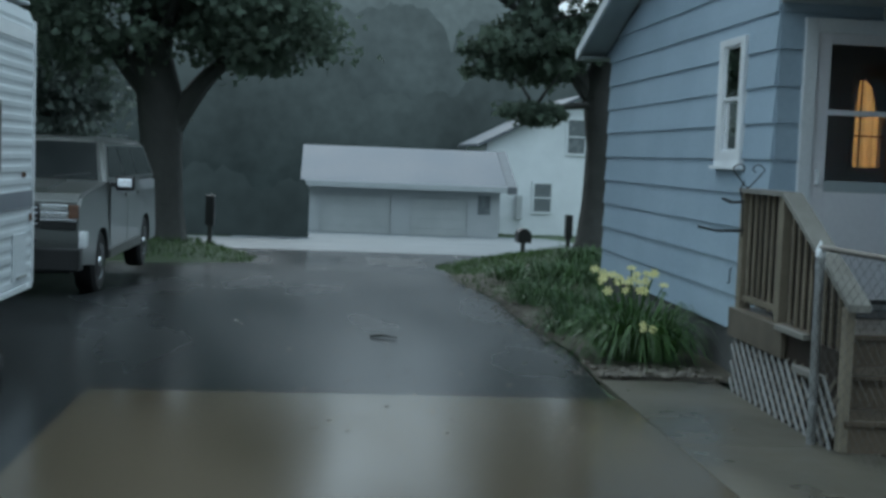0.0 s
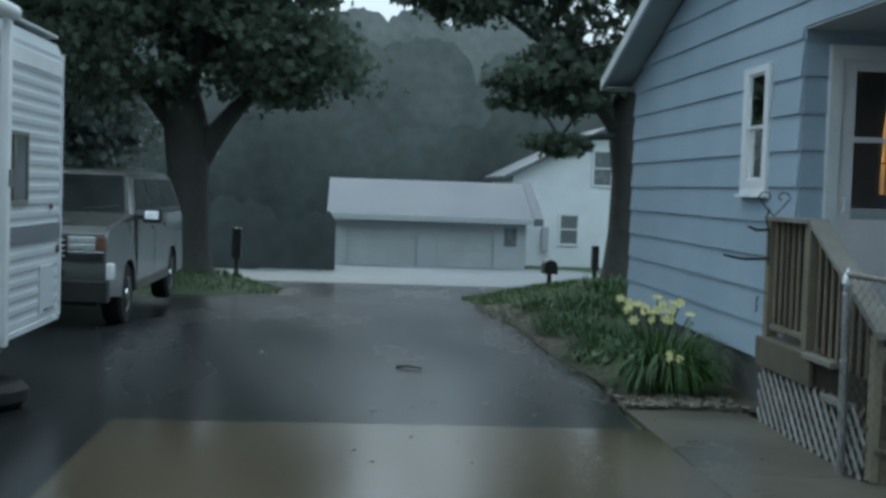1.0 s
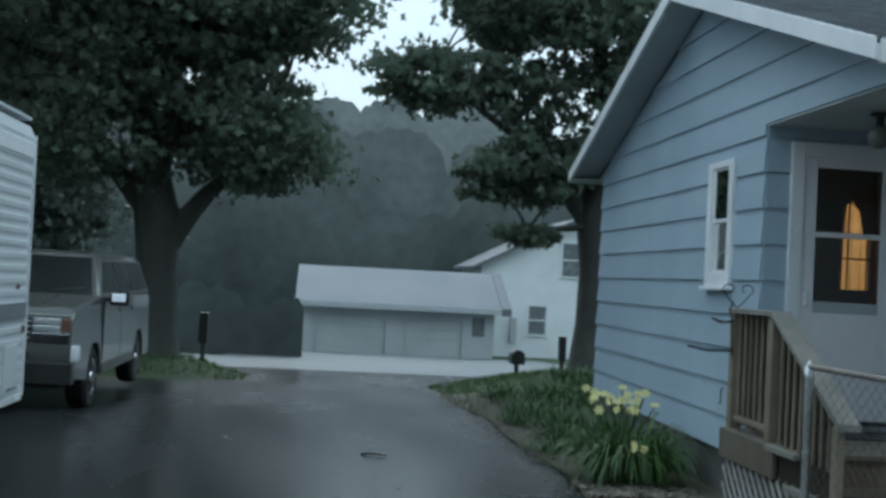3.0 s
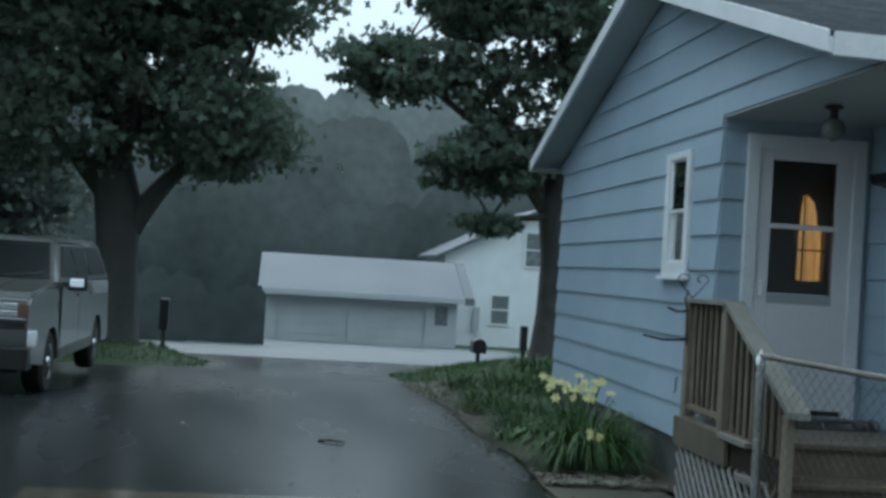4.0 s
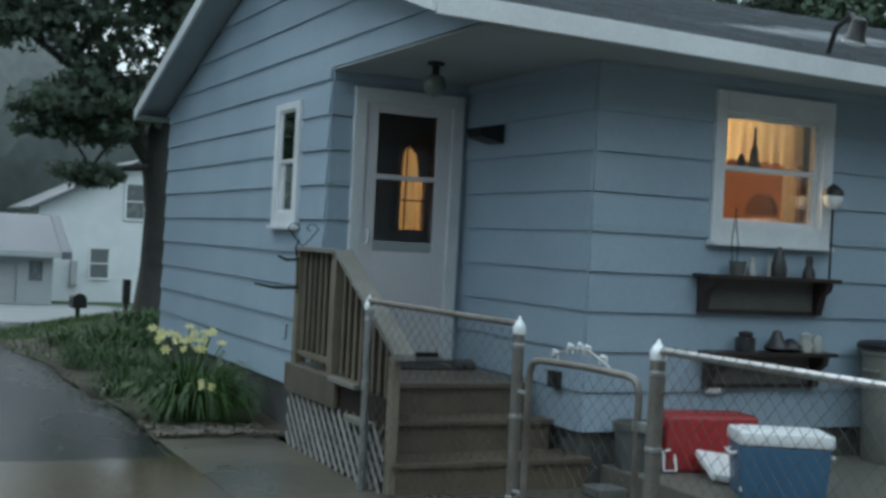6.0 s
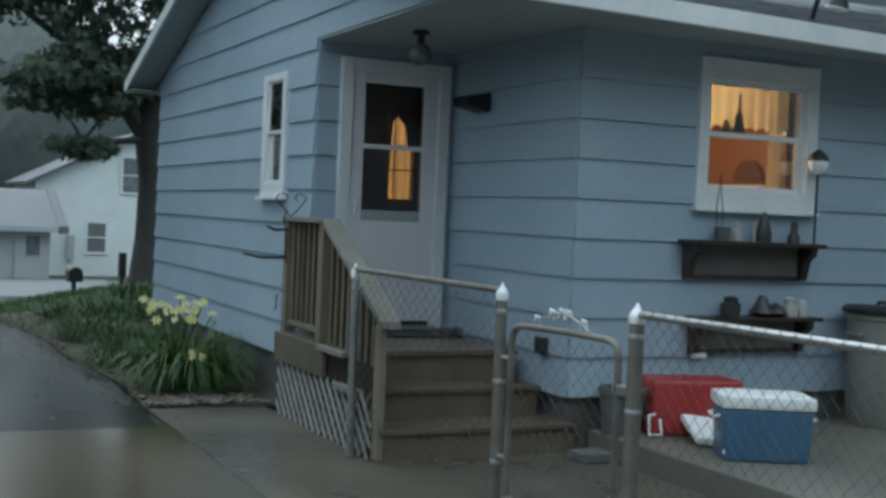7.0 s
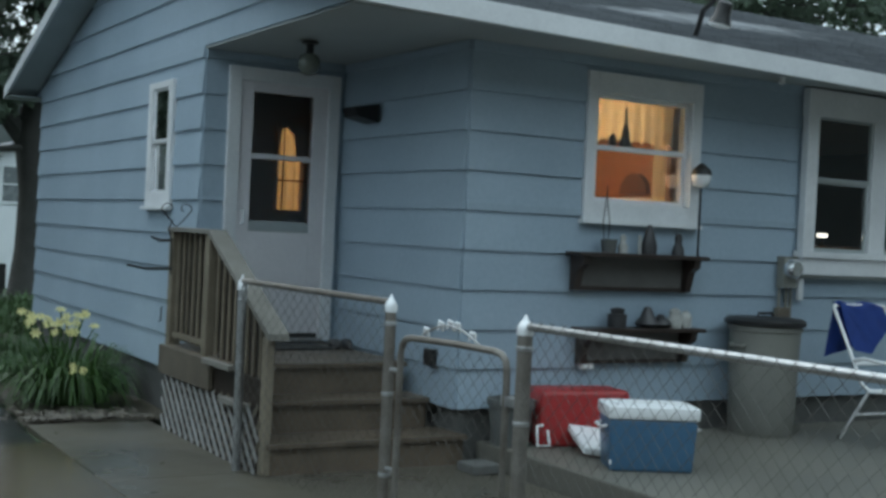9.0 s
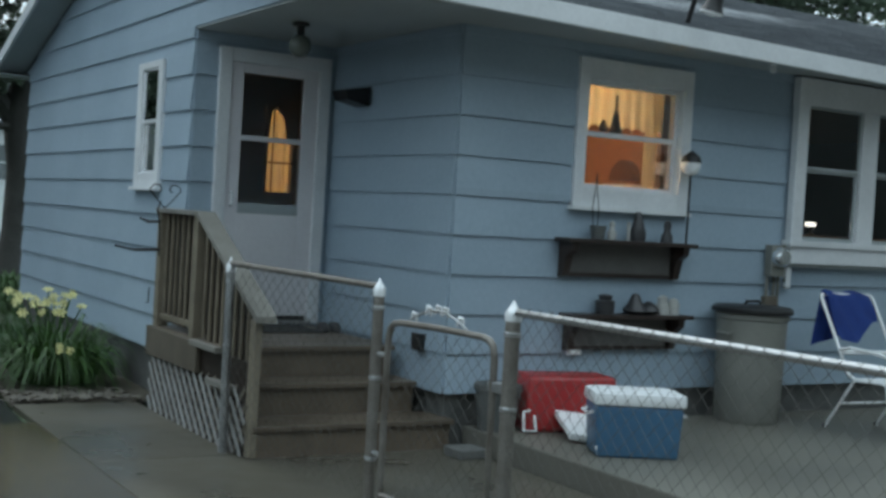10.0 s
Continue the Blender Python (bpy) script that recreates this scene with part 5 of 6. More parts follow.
def strap_clump(name, at, n, length, width, spread, material, label, seed, cat="plant"):
    t = thing(name, at, label, cat, "bed plants")
    rng = random.Random(seed)
    bm = bmesh.new()
    for _ in range(n):
        a = rng.uniform(0, math.tau)
        rr = spread * math.sqrt(rng.random()) * 0.55
        x, y = at[0] + rr * math.cos(a), at[1] + rr * math.sin(a)
        a += rng.uniform(-0.5, 0.5)
        L = length * rng.uniform(0.6, 1.15)
        out = rng.uniform(0.35, 0.95)
        w = width * rng.uniform(0.7, 1.2)
        prev = None
        for i in range(6):
            u = i / 5
            px = L * out * (u ** 1.25) * 0.75
            pz = L * (u * (1.35 - 0.55 * out) - (0.35 + 0.62 * out) * u * u * u)
            ww = w * (1 - u) ** 0.6 * (0.6 + 0.4 * min(1, u * 4)) + 0.0008
            c = Vector((x + math.cos(a) * px, y + math.sin(a) * px, at[2] + max(0.01, pz)))
            s = Vector((-math.sin(a), math.cos(a), 0)) * ww
            ring = (bm.verts.new(c - s), bm.verts.new(c + s))
            if prev:
                bm.faces.new((prev[0], prev[1], ring[1], ring[0]))
            prev = ring
    part("leaf", bm, material, t, kind="stuff")
    return t


def lily(t, at, top, s, rng):
    bm = tube(bmesh.new(), [(at[0], at[1], at[2]), (at[0] * 0.4 + top[0] * 0.6, at[1] * 0.4 + top[1] * 0.6, (at[2] + top[2]) / 2), top], 0.006, 5)
    stalk = part("stalk", bm, LILY, t)
    bm = bmesh.new()
    top = Vector(top)
    face = Vector((rng.uniform(-0.6, 0.3), rng.uniform(-1, -0.2), rng.uniform(0.2, 0.9))).normalized()
    e1 = face.orthogonal().normalized()
    e2 = face.cross(e1)
    for k in range(6):
        a = k * math.tau / 6 + 0.2
        d = e1 * math.cos(a) + e2 * math.sin(a)
        q = e2 * math.cos(a) - e1 * math.sin(a)
        vs = [bm.verts.new(top), bm.verts.new(top + d * s * 0.55 + q * s * 0.26 + face * s * 0.35), bm.verts.new(top + d * s + face * s * 0.22), bm.verts.new(top + d * s * 0.55 - q * s * 0.26 + face * s * 0.35)]
        bm.faces.new(vs)
    part("flower", bm, PETAL, stalk, "pale yellow lily flower")


LB = (2.70, 10.55, 0.03)
dl = strap_clump("daylily_clump", LB, 720, 0.78, 0.013, 0.62, LILY, "green daylily clump with yellow flowers in the bed", 41)
rl = random.Random(42)
for i in range(27):
    fx, fz = 2.32 + 0.55 * rl.random(), 0.62 + 0.19 * rl.random()
    if i > 22:
        fx, fz = 2.50 + 0.2 * rl.random(), 0.34 + 0.06 * rl.random()
    fy = 10.5 + rl.uniform(-0.25, 0.5) if i <= 22 else 9.95
    lily(dl, (LB[0] + rl.uniform(-0.2, 0.2), LB[1] + rl.uniform(-0.2, 0.2), 0.03), (fx, fy, fz), 0.052 if i <= 22 else 0.04, rl)
for x, y, n, l, sd in ((2.62, 12.3, 170, 0.62, 51), (2.95, 13.6, 170, 0.65, 52), (2.75, 15.2, 190, 0.7, 53), (3.3, 17.0, 200, 0.75, 54), (2.9, 18.4, 150, 0.6, 55), (4.0, 18.6, 200, 0.7, 56), (3.05, 11.5, 150, 0.55, 57)):
    strap_clump("bed_plant", (x, y, ground_z(x, y) - 0.01), int(n * 2.2), l * 0.72, 0.012, 0.85, HOSTA, "leafy green bed plant beside the siding", sd)
rs = random.Random(61)


def pebble(rng, s):
    bm = bmesh.new()
    bmesh.ops.create_icosphere(bm, subdivisions=1, radius=1)
    for v in bm.verts:
        v.co = Vector((v.co.x * s * rng.uniform(0.9, 1.4), v.co.y * s * rng.uniform(0.7, 1.1), v.co.z * s * 0.55)) * (1 + 0.2 * rng.uniform(-1, 1))
    return finish("stone", bm, STONE)


border = thing("stone_border", (2.7, 9.65, 0), "row of small wet stones edging the flower bed", "border")
stones = [pebble(rs, 0.07) for _ in range(6)]
for i in range(190):
    if i < 160:
        x, y = 2.18 + 0.95 * rs.random(), 9.57 + rs.uniform(0, 0.55)
    else:
        y = 9.7 + (i - 160) * 0.27
        x = right_edge(y) + rs.uniform(0.03, 0.22)
    k = rs.uniform(0.18, 0.62)
    o = new("stone", stones[i % 6])
    o.matrix_world = Matrix.Translation((x - 2.7, y - 9.65, drive_z(y) + 0.02 + 0.02 * k)) @ pose(0, 0, 0, 0, 0, rs.uniform(0, 360)) @ Matrix.Diagonal((k, k, k, 1))
    o.parent = border
litter = bmesh.new()
for i in range(1900):
    if i < 360:
        x, y = rs.uniform(2.2, 3.3), rs.uniform(9.55, 10.3)
    elif i < 1650:
        y = rs.uniform(9.6, 20)
        x = right_edge(y) + rs.gauss(0.06, 0.14)
    else:
        x, y = rs.gauss(0.6, 0.7), rs.uniform(7.5, 18)
    s, a = rs.uniform(0.012, 0.04) if i < 1650 else rs.uniform(0.012, 0.03), rs.uniform(0, math.tau)
    z = drive_z(y) + (0.03 if i < 1650 else 0.016)
    c = Vector((x, y, z))
    d, e = Vector((math.cos(a), math.sin(a), 0.15)) * s, Vector((-math.sin(a), math.cos(a), 0.1)) * s * 0.55
    litter.faces.new([litter.verts.new(c - d), litter.verts.new(c - e), litter.verts.new(c + d), litter.verts.new(c + e)])
solo("leaf_litter", litter, MULCH, "scattered wet leaves and twigs on the ground", "litter", kind="stuff")
twig = solo("fallen_twig", tube(bmesh.new(), [(0.42, 11.55, 0.012), (0.52, 11.5, 0.03), (0.66, 11.42, 0.02)], [0.012, 0.014, 0.006], 6), BARK, "short dark twig fallen on the driveway", "twig")

# ---- parked vehicles ----
def arch(cy, r, n=9):
    return [(cy - r * math.cos(a), 0.36 + r * math.sin(a)) for a in steps(0.0, math.pi, n)]


VX, VY, VZ = -3.78, 14.35, -0.10
van = thing("parked_van", (VX, VY, VZ), "pewter grey full-size utility van parked on the driveway", "van", local=True)
van.scale = (1.04, 1.05, 1.04)
W = 1.0
prof = [(5.50, 0.36), (5.56, 0.50), (5.56, 0.80), (5.50, 1.22), (5.46, 1.28), (1.38, 1.29), (1.25, 1.275), (0.35, 1.20), (0.17, 1.15), (0.10, 1.06), (0.08, 0.62), (0.10, 0.40)]
prof += arch(1.02, 0.43) + arch(4.42, 0.43)
bm = prism(bmesh.new(), prof, "x", -W, W)
for v in bm.verts:
    f = 1 - 0.10 * sstep(0.5, 0.0, v.co.y) - 0.015 * sstep(5.2, 5.6, v.co.y)
    v.co.x *= f * (0.975 if v.co.z > 1.18 else 1.0)
bmesh.ops.bevel(bm, geom=[e for e in bm.edges if all(v.co.z > 0.75 for v in e.verts)], offset=0.035, segments=3, affect="EDGES")
body = part("body", bm, VANP, van, smooth=True)
bm = bmesh.new()
lo = [(-0.97, 1.36), (0.97, 1.36), (0.96, 5.48), (-0.96, 5.48)]
hi = [(-0.80, 2.02), (0.80, 2.02), (0.82, 5.16), (-0.82, 5.16)]
a = [bm.verts.new((x, y, 1.28)) for x, y in lo]
b = [bm.verts.new((x, y, 1.78)) for x, y in hi]
c = [bm.verts.new((x * 0.88, 2.2 if y < 3 else 5.0, 1.83)) for x, y in hi]
for r0, r1 in ((a, b), (b, c)):
    for i in range(4):
        bm.faces.new((r0[i], r0[(i + 1) % 4], r1[(i + 1) % 4], r1[i]))
bm.faces.new(c)
bmesh.ops.bevel(bm, geom=[e for e in bm.edges if any(v.co.z > 1.5 for v in e.verts)], offset=0.045, segments=3, affect="EDGES")
part("cab", bm, VANP, van, smooth=True)


def quad_panel(pts, out, t=0.012):
    """A thin panel through four corners, standing a little proud."""
    bm = bmesh.new()
    out = Vector(out)
    lo_ = [bm.verts.new(Vector(p) - out * 0.002) for p in pts]
    hi_ = [bm.verts.new(Vector(p) + out * t) for p in pts]
    bm.faces.new(lo_[::-1])
    bm.faces.new(hi_)
    for i in range(4):
        bm.faces.new((lo_[i], lo_[(i + 1) % 4], hi_[(i + 1) % 4], hi_[i]))
    return bm


def wind(u, v):
    return (u * (0.93 - 0.16 * v), 1.36 + 0.66 * v, 1.28 + 0.50 * v)


part("windscreen", quad_panel([wind(-0.94, 0.05), wind(0.94, 0.05), wind(0.94, 0.93), wind(-0.94, 0.93)], (0, -0.68, 0.73)), DARKGL, van)
for s in (1, -1):
    for y0, y1, y2, y3 in ((1.62, 2.72, 2.72, 2.18), (2.80, 3.72, 3.70, 2.80), (3.82, 5.22, 5.02, 3.80)):
        def side(y, v):
            return (s * (0.968 - 0.158 * v), y, 1.28 + 0.50 * v)
        q = [side(y0, 0.10), side(y1, 0.10), side(y2, 0.86), side(y3, 0.86)]
        part("side_window", quad_panel(q if s > 0 else q[::-1], (s, 0, 0.25), 0.008), DARKGL, van)
    for y0, y1 in ((1.5, 2.75), (2.77, 3.75)):
        d = part("door", box(*sorted((s * 0.99, s * 1.008)), y0, y1, 0.50, 1.24, 0.004), VANP, van)
        part("door_handle", box(*sorted((s * 1.008, s * 1.03)), y1 - 0.24, y1 - 0.06, 1.08, 1.12, 0.008), VANT, d)
    part("rocker_trim", box(*sorted((s * 0.985, s * 1.012)), 1.5, 3.95, 0.36, 0.48, 0.006), VANT, van)
    part("roof_rail", tube(bmesh.new(), [(s * 0.66, 2.4, 1.83), (s * 0.66, 2.5, 1.865), (s * 0.66, 4.7, 1.865), (s * 0.66, 4.8, 1.83)], 0.014), CHROME, van)
    mr = part("mirror", box(*sorted((s * 1.04, s * 1.27)), 1.58, 1.70, 1.18, 1.36, 0.03), BLACK, van, smooth=True)
    part("mirror_glass", box(-0.085, 0.085, -0.02, -0.003, -0.055, 0.055, 0.012, Matrix.Translation((s * 1.155, 1.575, 1.27)) @ pose(0, 0, 0, -9)), CHROME, mr, "bright mirror face catching the sky")
    part("mirror_arm", box(*sorted((s * 0.96, s * 1.06)), 1.60, 1.68, 1.22, 1.28, 0.01), BLACK, van)
    for z0, z1 in ((0.99, 1.06), (0.91, 0.98)):
        part("headlamp", box(*sorted((s * 0.50, s * 0.80)), 0.055, 0.11, z0, z1, 0.008), LENS, van, "clear headlamp")
    part("turn_lamp", box(*sorted((s * 0.805, s * 0.905)), 0.06, 0.20, 0.91, 1.06, 0.01), AMBER, van, "amber corner lamp")
    for y in (1.02, 4.42):
        at = Matrix.Translation((s * 0.86, y, 0.36)) @ pose(0, 0, 0, 0, 90, 0)
        wheel = part("wheel", lathe(bmesh.new(), [(0.2, -0.11), (0.33, -0.12), (0.365, -0.08), (0.368, 0.08), (0.33, 0.12), (0.2, 0.11)], (0, 0, 0), 28, at), RUBBER, van, smooth=True)
        part("rim", lathe(bmesh.new(), [(0.205, -0.112), (0.21, -0.10), (0.19, 0.10), (0.21, 0.118), (0.17, 0.10), (0.07, 0.09), (0.06, 0.125), (0.01, 0.13)], (0, 0, 0), 24, at), CHROME, wheel, "bright steel wheel", smooth=True)
part("grille", box(-0.49, 0.49, 0.06, 0.11, 0.80, 1.06, 0.008), BLACK, van)
for z in (0.84, 0.90, 0.96, 1.02):
    part("grille_bar", box(-0.48, 0.48, 0.045, 0.062, z - 0.008, z + 0.008, 0.003), CHROME, van)
for s in (1, -1):
    part("lamp_trim", box(*sorted((s * 0.495, s * 0.90)), 0.05, 0.10, 0.875, 0.90, 0.004), CHROME, van, "bright strip under the headlamp")
    part("lower_lamp", box(*sorted((s * 0.50, s * 0.88)), 0.062, 0.11, 0.79, 0.868, 0.006), BLACK, van, "dark inset under the headlamp")
bm = box(-0.98, 0.98, -0.07, 0.16, 0.58, 0.765, 0.035)
for v in bm.verts:
    v.co.y += 0.18 * sstep(0.55, 0.99, abs(v.co.x))
# chrome bumper painted pale in place of its sky reflection
part("bumper", bm, BRIGHT, van, "front bumper, sky reflection painted pale", smooth=True)
part("bumper_pad", box(-0.50, 0.50, -0.085, -0.06, 0.63, 0.70, 0.01), BLACK, van)
part("air_dam", box(-0.93, 0.93, 0.045, 0.30, 0.33, 0.578, 0.02), BLACK, van, "black air dam under the bumper")
part("hood_ridge", prism(bmesh.new(), [(0.30, 1.20), (0.42, 1.235), (1.20, 1.305), (1.34, 1.29)], "x", -0.52, 0.52), VANP, van)
part("underbody", box(-0.78, 0.78, 0.3, 5.4, 0.28, 0.42), BLACK, van)
part("rear_bumper", box(-0.95, 0.95, 5.5, 5.66, 0.45, 0.62, 0.03), VANT, van, smooth=True)
for x in (-0.35, 0.35):
    part("wiper", tube(bmesh.new(), [(x, 1.40, 1.33), (x + 0.42, 1.48, 1.385)], 0.008, 5), BLACK, van)

TX, TY0, TY1 = -2.45, 3.2, 10.52
camper = thing("camper_trailer", (-3.65, 7, 0), "white ribbed aluminium camper trailer with a dark stripe", "trailer")
ribs = []
z = 0.55
while z < 2.62:
    ribs += [(TX, z), (TX + 0.007, z + 0.02), (TX + 0.007, z + 0.055), (TX, z + 0.075)]
    z += 0.10
side = [(TX, 0.52)] + ribs + [(TX, 2.66), (TX - 0.04, 2.76), (TX - 0.3, 2.80), (TX - 2.1, 2.80), (TX - 2.4, 2.72), (TX - 2.4, 0.52)]
part("body", prism(bmesh.new(), side, "y", TY0, TY1), RVW, camper)
part("front_cap", prism(bmesh.new(), [(TY1 + 0.002, 0.56), (TY1 + 0.05, 0.62), (TY1 + 0.08, 1.3), (TY1 + 0.03, 2.5), (TY1 + 0.002, 2.62)], "x", TX - 2.38, TX - 0.01), RVW, camper)
part("roof_cap", box(TX - 2.38, TX - 0.02, TY0 + 0.02, TY1 - 0.05, 2.801, 2.83, 0.01), RVW, camper)
part("stripe", box(TX + 0.001, TX + 0.016, TY0 + 0.01, TY1 - 0.002, 1.175, 1.31), RVSTRIPE, camper, "dark grey stripe")
part("upper_stripe", box(TX + 0.001, TX + 0.015, TY0 + 0.01, TY1 - 0.002, 2.49, 2.60), WHITEP, camper)
part("corner_trim", box(TX - 0.01, TX + 0.02, TY1 - 0.03, TY1 + 0.008, 0.54, 2.68, 0.004), BRIGHT, camper)
part("lower_trim", box(TX - 0.03, TX + 0.018, TY0, TY1 - 0.031, 0.505, 0.55, 0.004), BRIGHT, camper)
wn_ = bmesh.new()
for q in ((8.84, 8.87, 1.47, 2.0), (9.42, 9.45, 1.47, 2.0), (8.87, 9.42, 1.97, 2.0), (8.87, 9.42, 1.47, 1.50), (9.06, 9.085, 1.5, 1.97)):
    bx(wn_, TX + 0.003, TX + 0.026, q[0], q[1], q[2], q[3], 0.002)
wn_ = part("window", wn_, GREYP, camper)
part("pane", box(TX + 0.004, TX + 0.017, 8.871, 9.419, 1.501, 1.969), DARKGL, wn_)
hatch = part("hatch", box(TX + 0.002, TX + 0.018, 9.86, 10.28, 0.60, 0.98, 0.006), RVW, camper)
part("hatch_handle", tube(bmesh.new(), [(TX + 0.018, 9.98, 0.62), (TX + 0.045, 9.98, 0.64), (TX + 0.045, 10.18, 0.64), (TX + 0.018, 10.18, 0.62)], 0.007), GREYP, hatch)
part("marker_lamp", box(TX + 0.01, TX + 0.03, 10.14, 10.19, 1.42, 1.46, 0.004), AMBER, camper)
part("marker_lamp", box(TX + 0.01, TX + 0.03, 10.38, 10.43, 1.06, 1.12, 0.004), AMBER, camper)
part("awning_arm", box(TX + 0.02, TX + 0.085, 8.67, 8.76, 0.50, 2.74, 0.012), WHITEP, camper, "white folded awning arm", smooth=True)
part("awning_foot", box(TX + 0.005, TX + 0.05, 8.64, 8.75, 0.46, 0.56, 0.008), GREYP, camper)
part("awning_clip", box(TX + 0.08, TX + 0.105, 8.69, 8.74, 1.60, 1.72, 0.006), GREYP, camper)
part("awning_roll", tube(bmesh.new(), [(TX + 0.075, 3.6, 2.79), (TX + 0.075, 8.79, 2.79)], 0.055, 14), WHITEP, camper, smooth=True)
part("frame_rail", box(TX - 1.9, TX - 0.5, 3.4, 10.4, 0.40, 0.50), BLACK, camper)
for x in (TX - 0.22, TX - 2.18):
    for y in (6.2, 7.1):
        part("wheel", lathe(bmesh.new(), [(0.15, -0.10), (0.30, -0.1), (0.335, -0.06), (0.335, 0.06), (0.30, 0.1), (0.15, 0.1)], (0, 0, 0), 24, Matrix.Translation((x, y, 0.34)) @ pose(0, 0, 0, 0, 90, 0)), RUBBER, camper, smooth=True)
for x in (TX - 0.45, TX - 1.9):
    part("jack", tube(bmesh.new(), [(x, 10.1, 0.0), (x, 10.1, 0.45)], [0.05, 0.03], 8), BLACK, camper)
part("hitch", prism(bmesh.new(), [(TX - 2.0, 10.4), (TX - 0.5, 10.4), (TX - 1.2, 11.6), (TX - 1.3, 11.6)], "z", 0.42, 0.50), BLACK, camper)
tyre = thing("spare_tyre", (-2.62, 9.15, 0), "black tyre lying on the asphalt under the camper", "tyre")
part("tyre", lathe(bmesh.new(), [(0.17, 0.02), (0.27, 0.0), (0.33, 0.05), (0.33, 0.13), (0.27, 0.18), (0.17, 0.16)], (-2.66, 9.15, 0.012), 24), RUBBER, tyre, smooth=True)

# ---- by and beyond the road ----
def roadside_box(name, x, y, z0, z1, w, d, label, cat, domed):
    t = thing(name, (x, y, drive_z(y)), label, cat, "roadside boxes")
    part("post", box(x - 0.045, x + 0.045, y - 0.045, y + 0.045, drive_z(y) - 0.1, z0, 0.004), BARK, t)
    bm = bmesh.new()
    if domed:
        r = w / 2
        poly = [(x - r, z0), (x + r, z0)] + [(x + r * math.cos(a), z1 - r + r * math.sin(a)) for a in steps(0, math.pi, 10)]
        prism(bm, poly, "y", y - d / 2, y + d / 2)
    else:
        bx(bm, x - w / 2, x + w / 2, y - d / 2, y + d / 2, z0, z1, 0.01)
    b = part("box", bm, BLACK, t)
    if domed:
        part("flag", box(x + w / 2, x + w / 2 + 0.012, y - 0.1, y - 0.05, z0 + 0.08, z0 + 0.24), AMBER, b)
    return t


roadside_box("mailbox", 4.41, 27.6, -0.14, 0.18, 0.30, 0.5, "black domed mailbox on a wooden post by the road", "mailbox", True)
roadside_box("newspaper_box", -2.57, 27.5, 0.02, 0.68, 0.19, 0.3, "dark upright box on a post by the lawn", "box", False)
roadside_box("newspaper_box", 5.42, 27.5, -0.02, 0.52, 0.15, 0.2, "small dark box on a post by the road", "box", False)

GY, GB_ = 50.0, -1.62
garage = thing("far_garage", (3, GY, GB_), "long grey two-door garage with a wet metal roof", "garage")
for q in ((-0.77, -0.30, GB_, 0.52), (2.56, 3.35, GB_, 0.52), (5.68, 6.10, GB_, 0.52), (6.62, 7.00, GB_, 0.52), (6.10, 6.62, GB_, -0.58), (6.10, 6.62, 0.20, 0.52), (-0.30, 2.56, 0.04, 0.52), (3.35, 5.68, 0.04, 0.52)):
    part("wall_panel", box(q[0], q[1], GY, GY + 0.15, q[2], q[3]), GARW, garage)
part("wall", box(-0.77, -0.62, GY + 0.15, GY + 6.5, GB_, 0.52), GARW, garage)
part("wall", box(6.85, 7.0, GY + 0.15, GY + 6.5, GB_, 0.52), GARW, garage)
part("wall", box(-0.62, 6.85, GY + 6.35, GY + 6.5, GB_, 0.52), GARW, garage)
part("gable", prism(bmesh.new(), [(GY, 0.53), (GY + 6.5, 0.53), (GY + 3.25, 1.9)], "x", -0.77, -0.65), GARW, garage)
part("gable", prism(bmesh.new(), [(GY, 0.53), (GY + 6.5, 0.53), (GY + 3.25, 1.9)], "x", 6.85, 7.0), GARW, garage)
for y0, y1 in ((GY - 0.5, GY + 3.25), (GY + 7.0, GY + 3.25)):
    for i in range(17):
        x0 = -1.1 + i * 0.49
        bm = prism(bmesh.new(), [(y0, 0.50), (y0, 0.58), (y1, 2.02), (y1, 1.94)], "x", x0, x0 + 0.489)
        part("roof_panel", bm, GARR, garage)
part("fascia", box(-1.1, 7.22, GY - 0.54, GY - 0.502, 0.36, 0.58), GARW, garage)
part("soffit", box(-1.1, 7.22, GY - 0.5, GY - 0.01, 0.47, 0.495), VANT, garage)
part("rake", prism(bmesh.new(), [(GY - 0.54, 0.30), (GY - 0.54, 0.60), (GY + 3.25, 2.06), (GY + 3.25, 1.80)], "x", 7.23, 7.62), SHINGLE, garage, "dark sloping end board")
for x0, x1 in ((-0.30, 2.56), (3.35, 5.68)):
    d = part("garage_door", box(x0, x1, GY + 0.08, GY + 0.12, GB_, 0.04), GARD, garage, "pale sectional garage door")
    for i in range(4):
        z = GB_ + 0.02 + i * 0.41
        part("panel", box(x0 + 0.03, x1 - 0.03, GY + 0.06, GY + 0.079, z, z + 0.385, 0.01), GARD, d)
gw = part("window", box(6.10, 6.62, GY + 0.06, GY + 0.1, -0.58, 0.20), FARGL, garage)
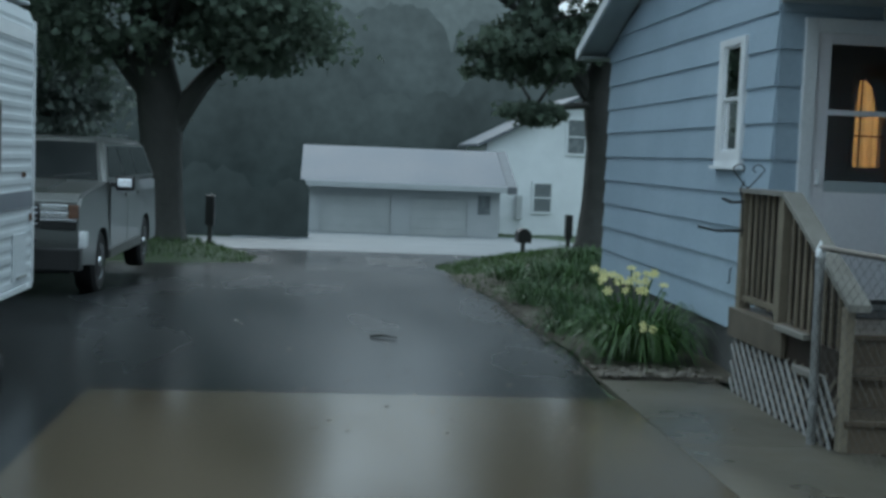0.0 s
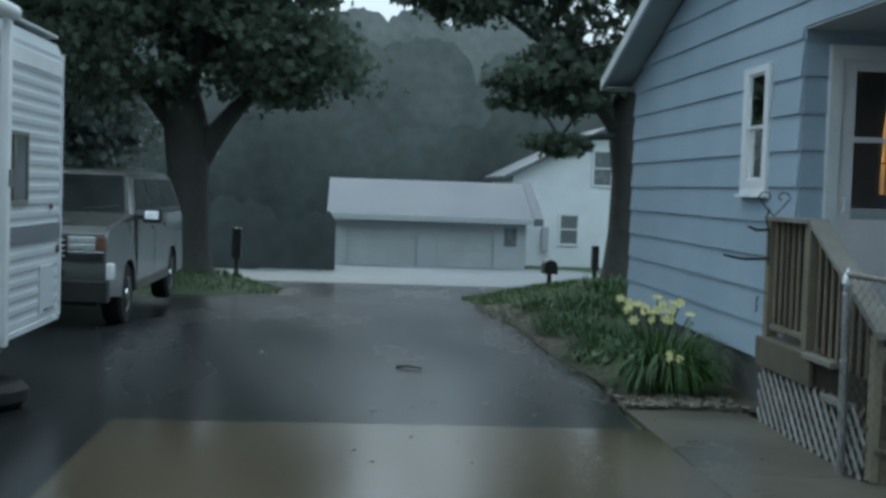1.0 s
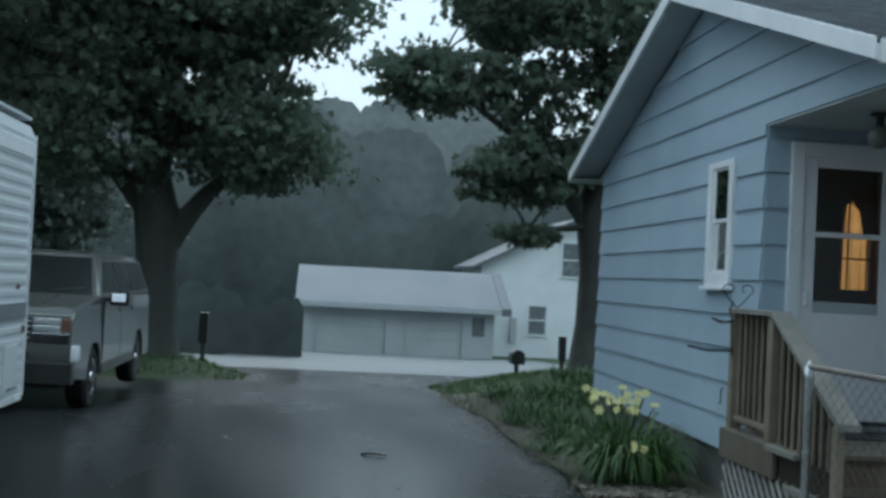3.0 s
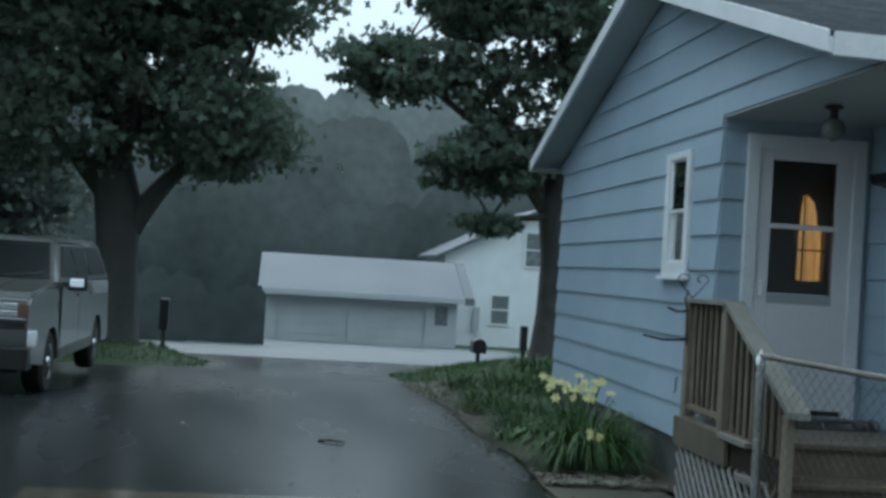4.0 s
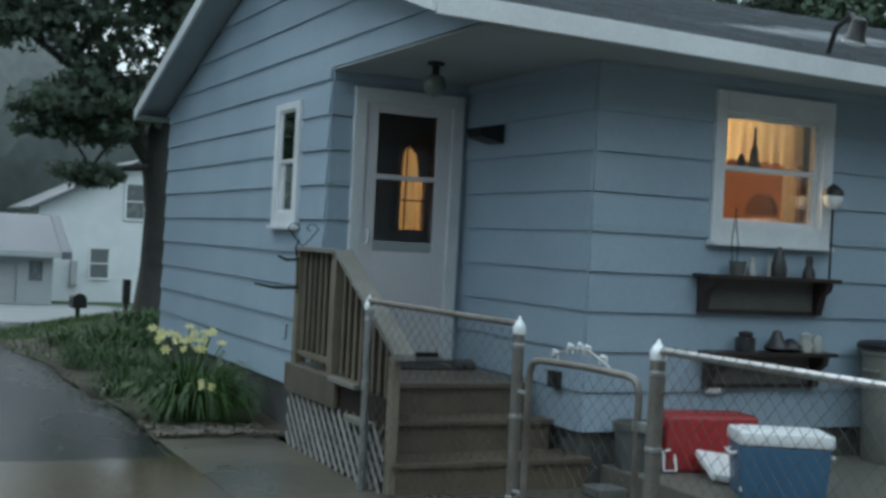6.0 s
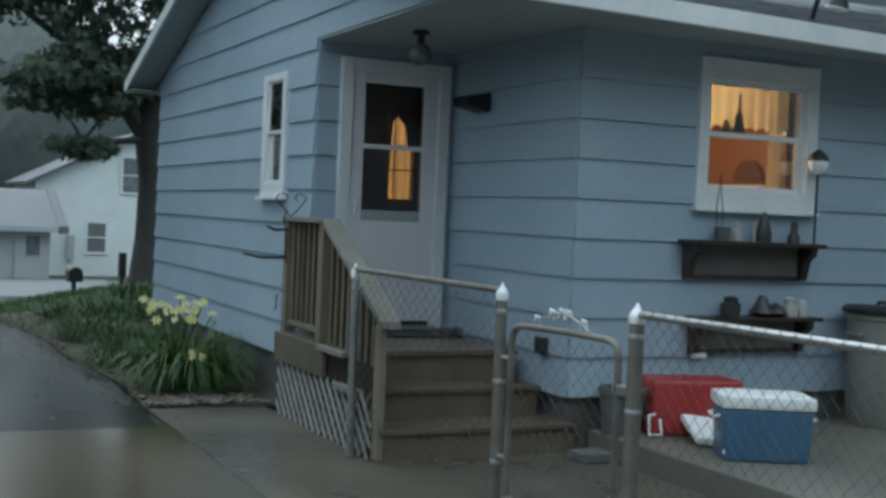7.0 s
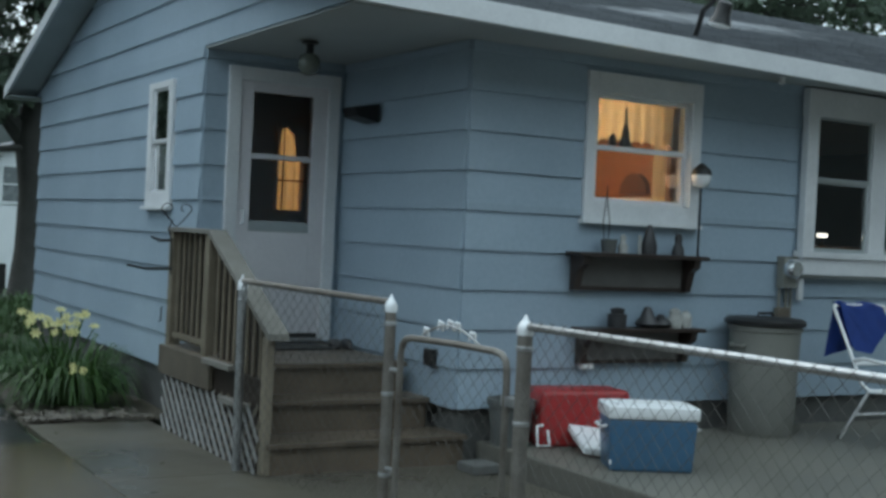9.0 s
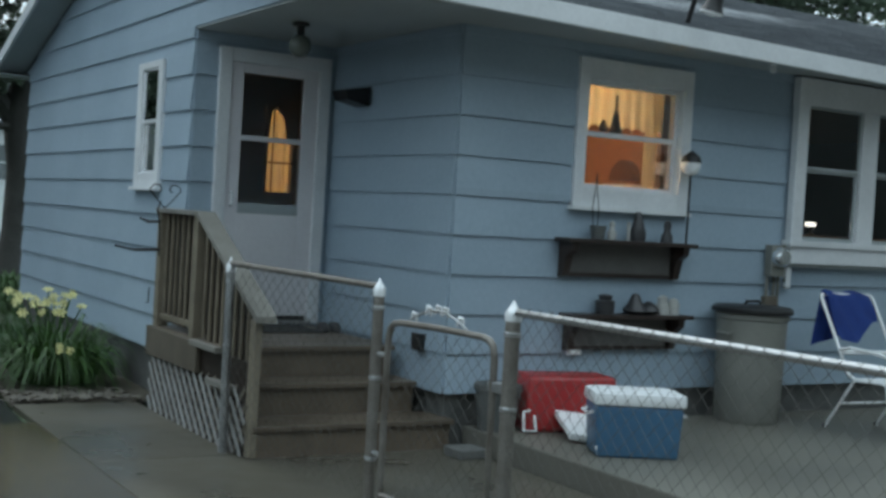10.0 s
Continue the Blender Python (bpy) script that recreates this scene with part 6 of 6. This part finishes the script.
part("sill", box(6.06, 6.66, GY - 0.03, GY + 0.058, -0.63, -0.585), GARW, gw)

HY = 56.0
wh = thing("white_house", (11, HY, -1.75), "white two-storey gabled house beyond the road", "house")
bm = bmesh.new()
HX0, HX1, HA, HE, HP = 7.15, 15.6, 11.4, 2.45, 4.6
wins = [(9.42, 10.2, -0.62, 0.66), (10.88, 11.66, 2.1, 3.62)]
bx(bm, HX0, HX1, HY + 0.1, HY + 8, -1.75, HE)
prism(bm, [(HX0, HE + 0.002), (HX1, HE + 0.002), (HA, HP)], "y", HY + 0.1, HY + 8)
wall = part("wall", bm, HOUSEW, wh)
for i in range(40):
    z = -1.75 + i * 0.16
    l, r = HX0, HX1
    if z > HE:
        k = (z - HE) / (HP - HE)
        l, r = HX0 + (HA - HX0) * k, HX1 - (HX1 - HA) * k
    if r - l > 0.2:
        part("siding_board", prism(bmesh.new(), [(HY + 0.06, z), (HY + 0.098, z), (HY + 0.098, z + 0.16), (HY + 0.085, z + 0.16)], "x", l, r), HOUSEW, wall)
for x0, x1, z0, z1 in wins:
    w = bmesh.new()
    for q in ((x0 - 0.1, x0, z0 - 0.1, z1 + 0.1), (x1, x1 + 0.1, z0 - 0.1, z1 + 0.1), (x0, x1, z1, z1 + 0.1), (x0, x1, z0 - 0.1, z0), (x0, x1, (z0 + z1) / 2 - 0.03, (z0 + z1) / 2 + 0.03)):
        bx(w, q[0], q[1], HY, HY + 0.06, q[2], q[3])
    w = part("window", w, HOUSEW, wh)
    part("pane", box(x0, x1, HY + 0.03, HY + 0.055, z0, z1), FARGL, w)
for a, b in ((HX0 - 0.45, HA), (HX1 + 0.45, HA)):
    za = HE - 0.45 * (HP - HE) / (HA - HX0)
    part("roof", prism(bmesh.new(), [(a, za + 0.02), (a, za + 0.16), (b, HP + 0.18), (b, HP + 0.02)], "y", HY - 0.4, HY + 8.3), GARR, wh, "pale wet roof slope")
part("utility_box", box(8.55, 8.85, HY - 0.2, HY + 0.05, -1.0, 0.1, 0.02), GARW, wh)
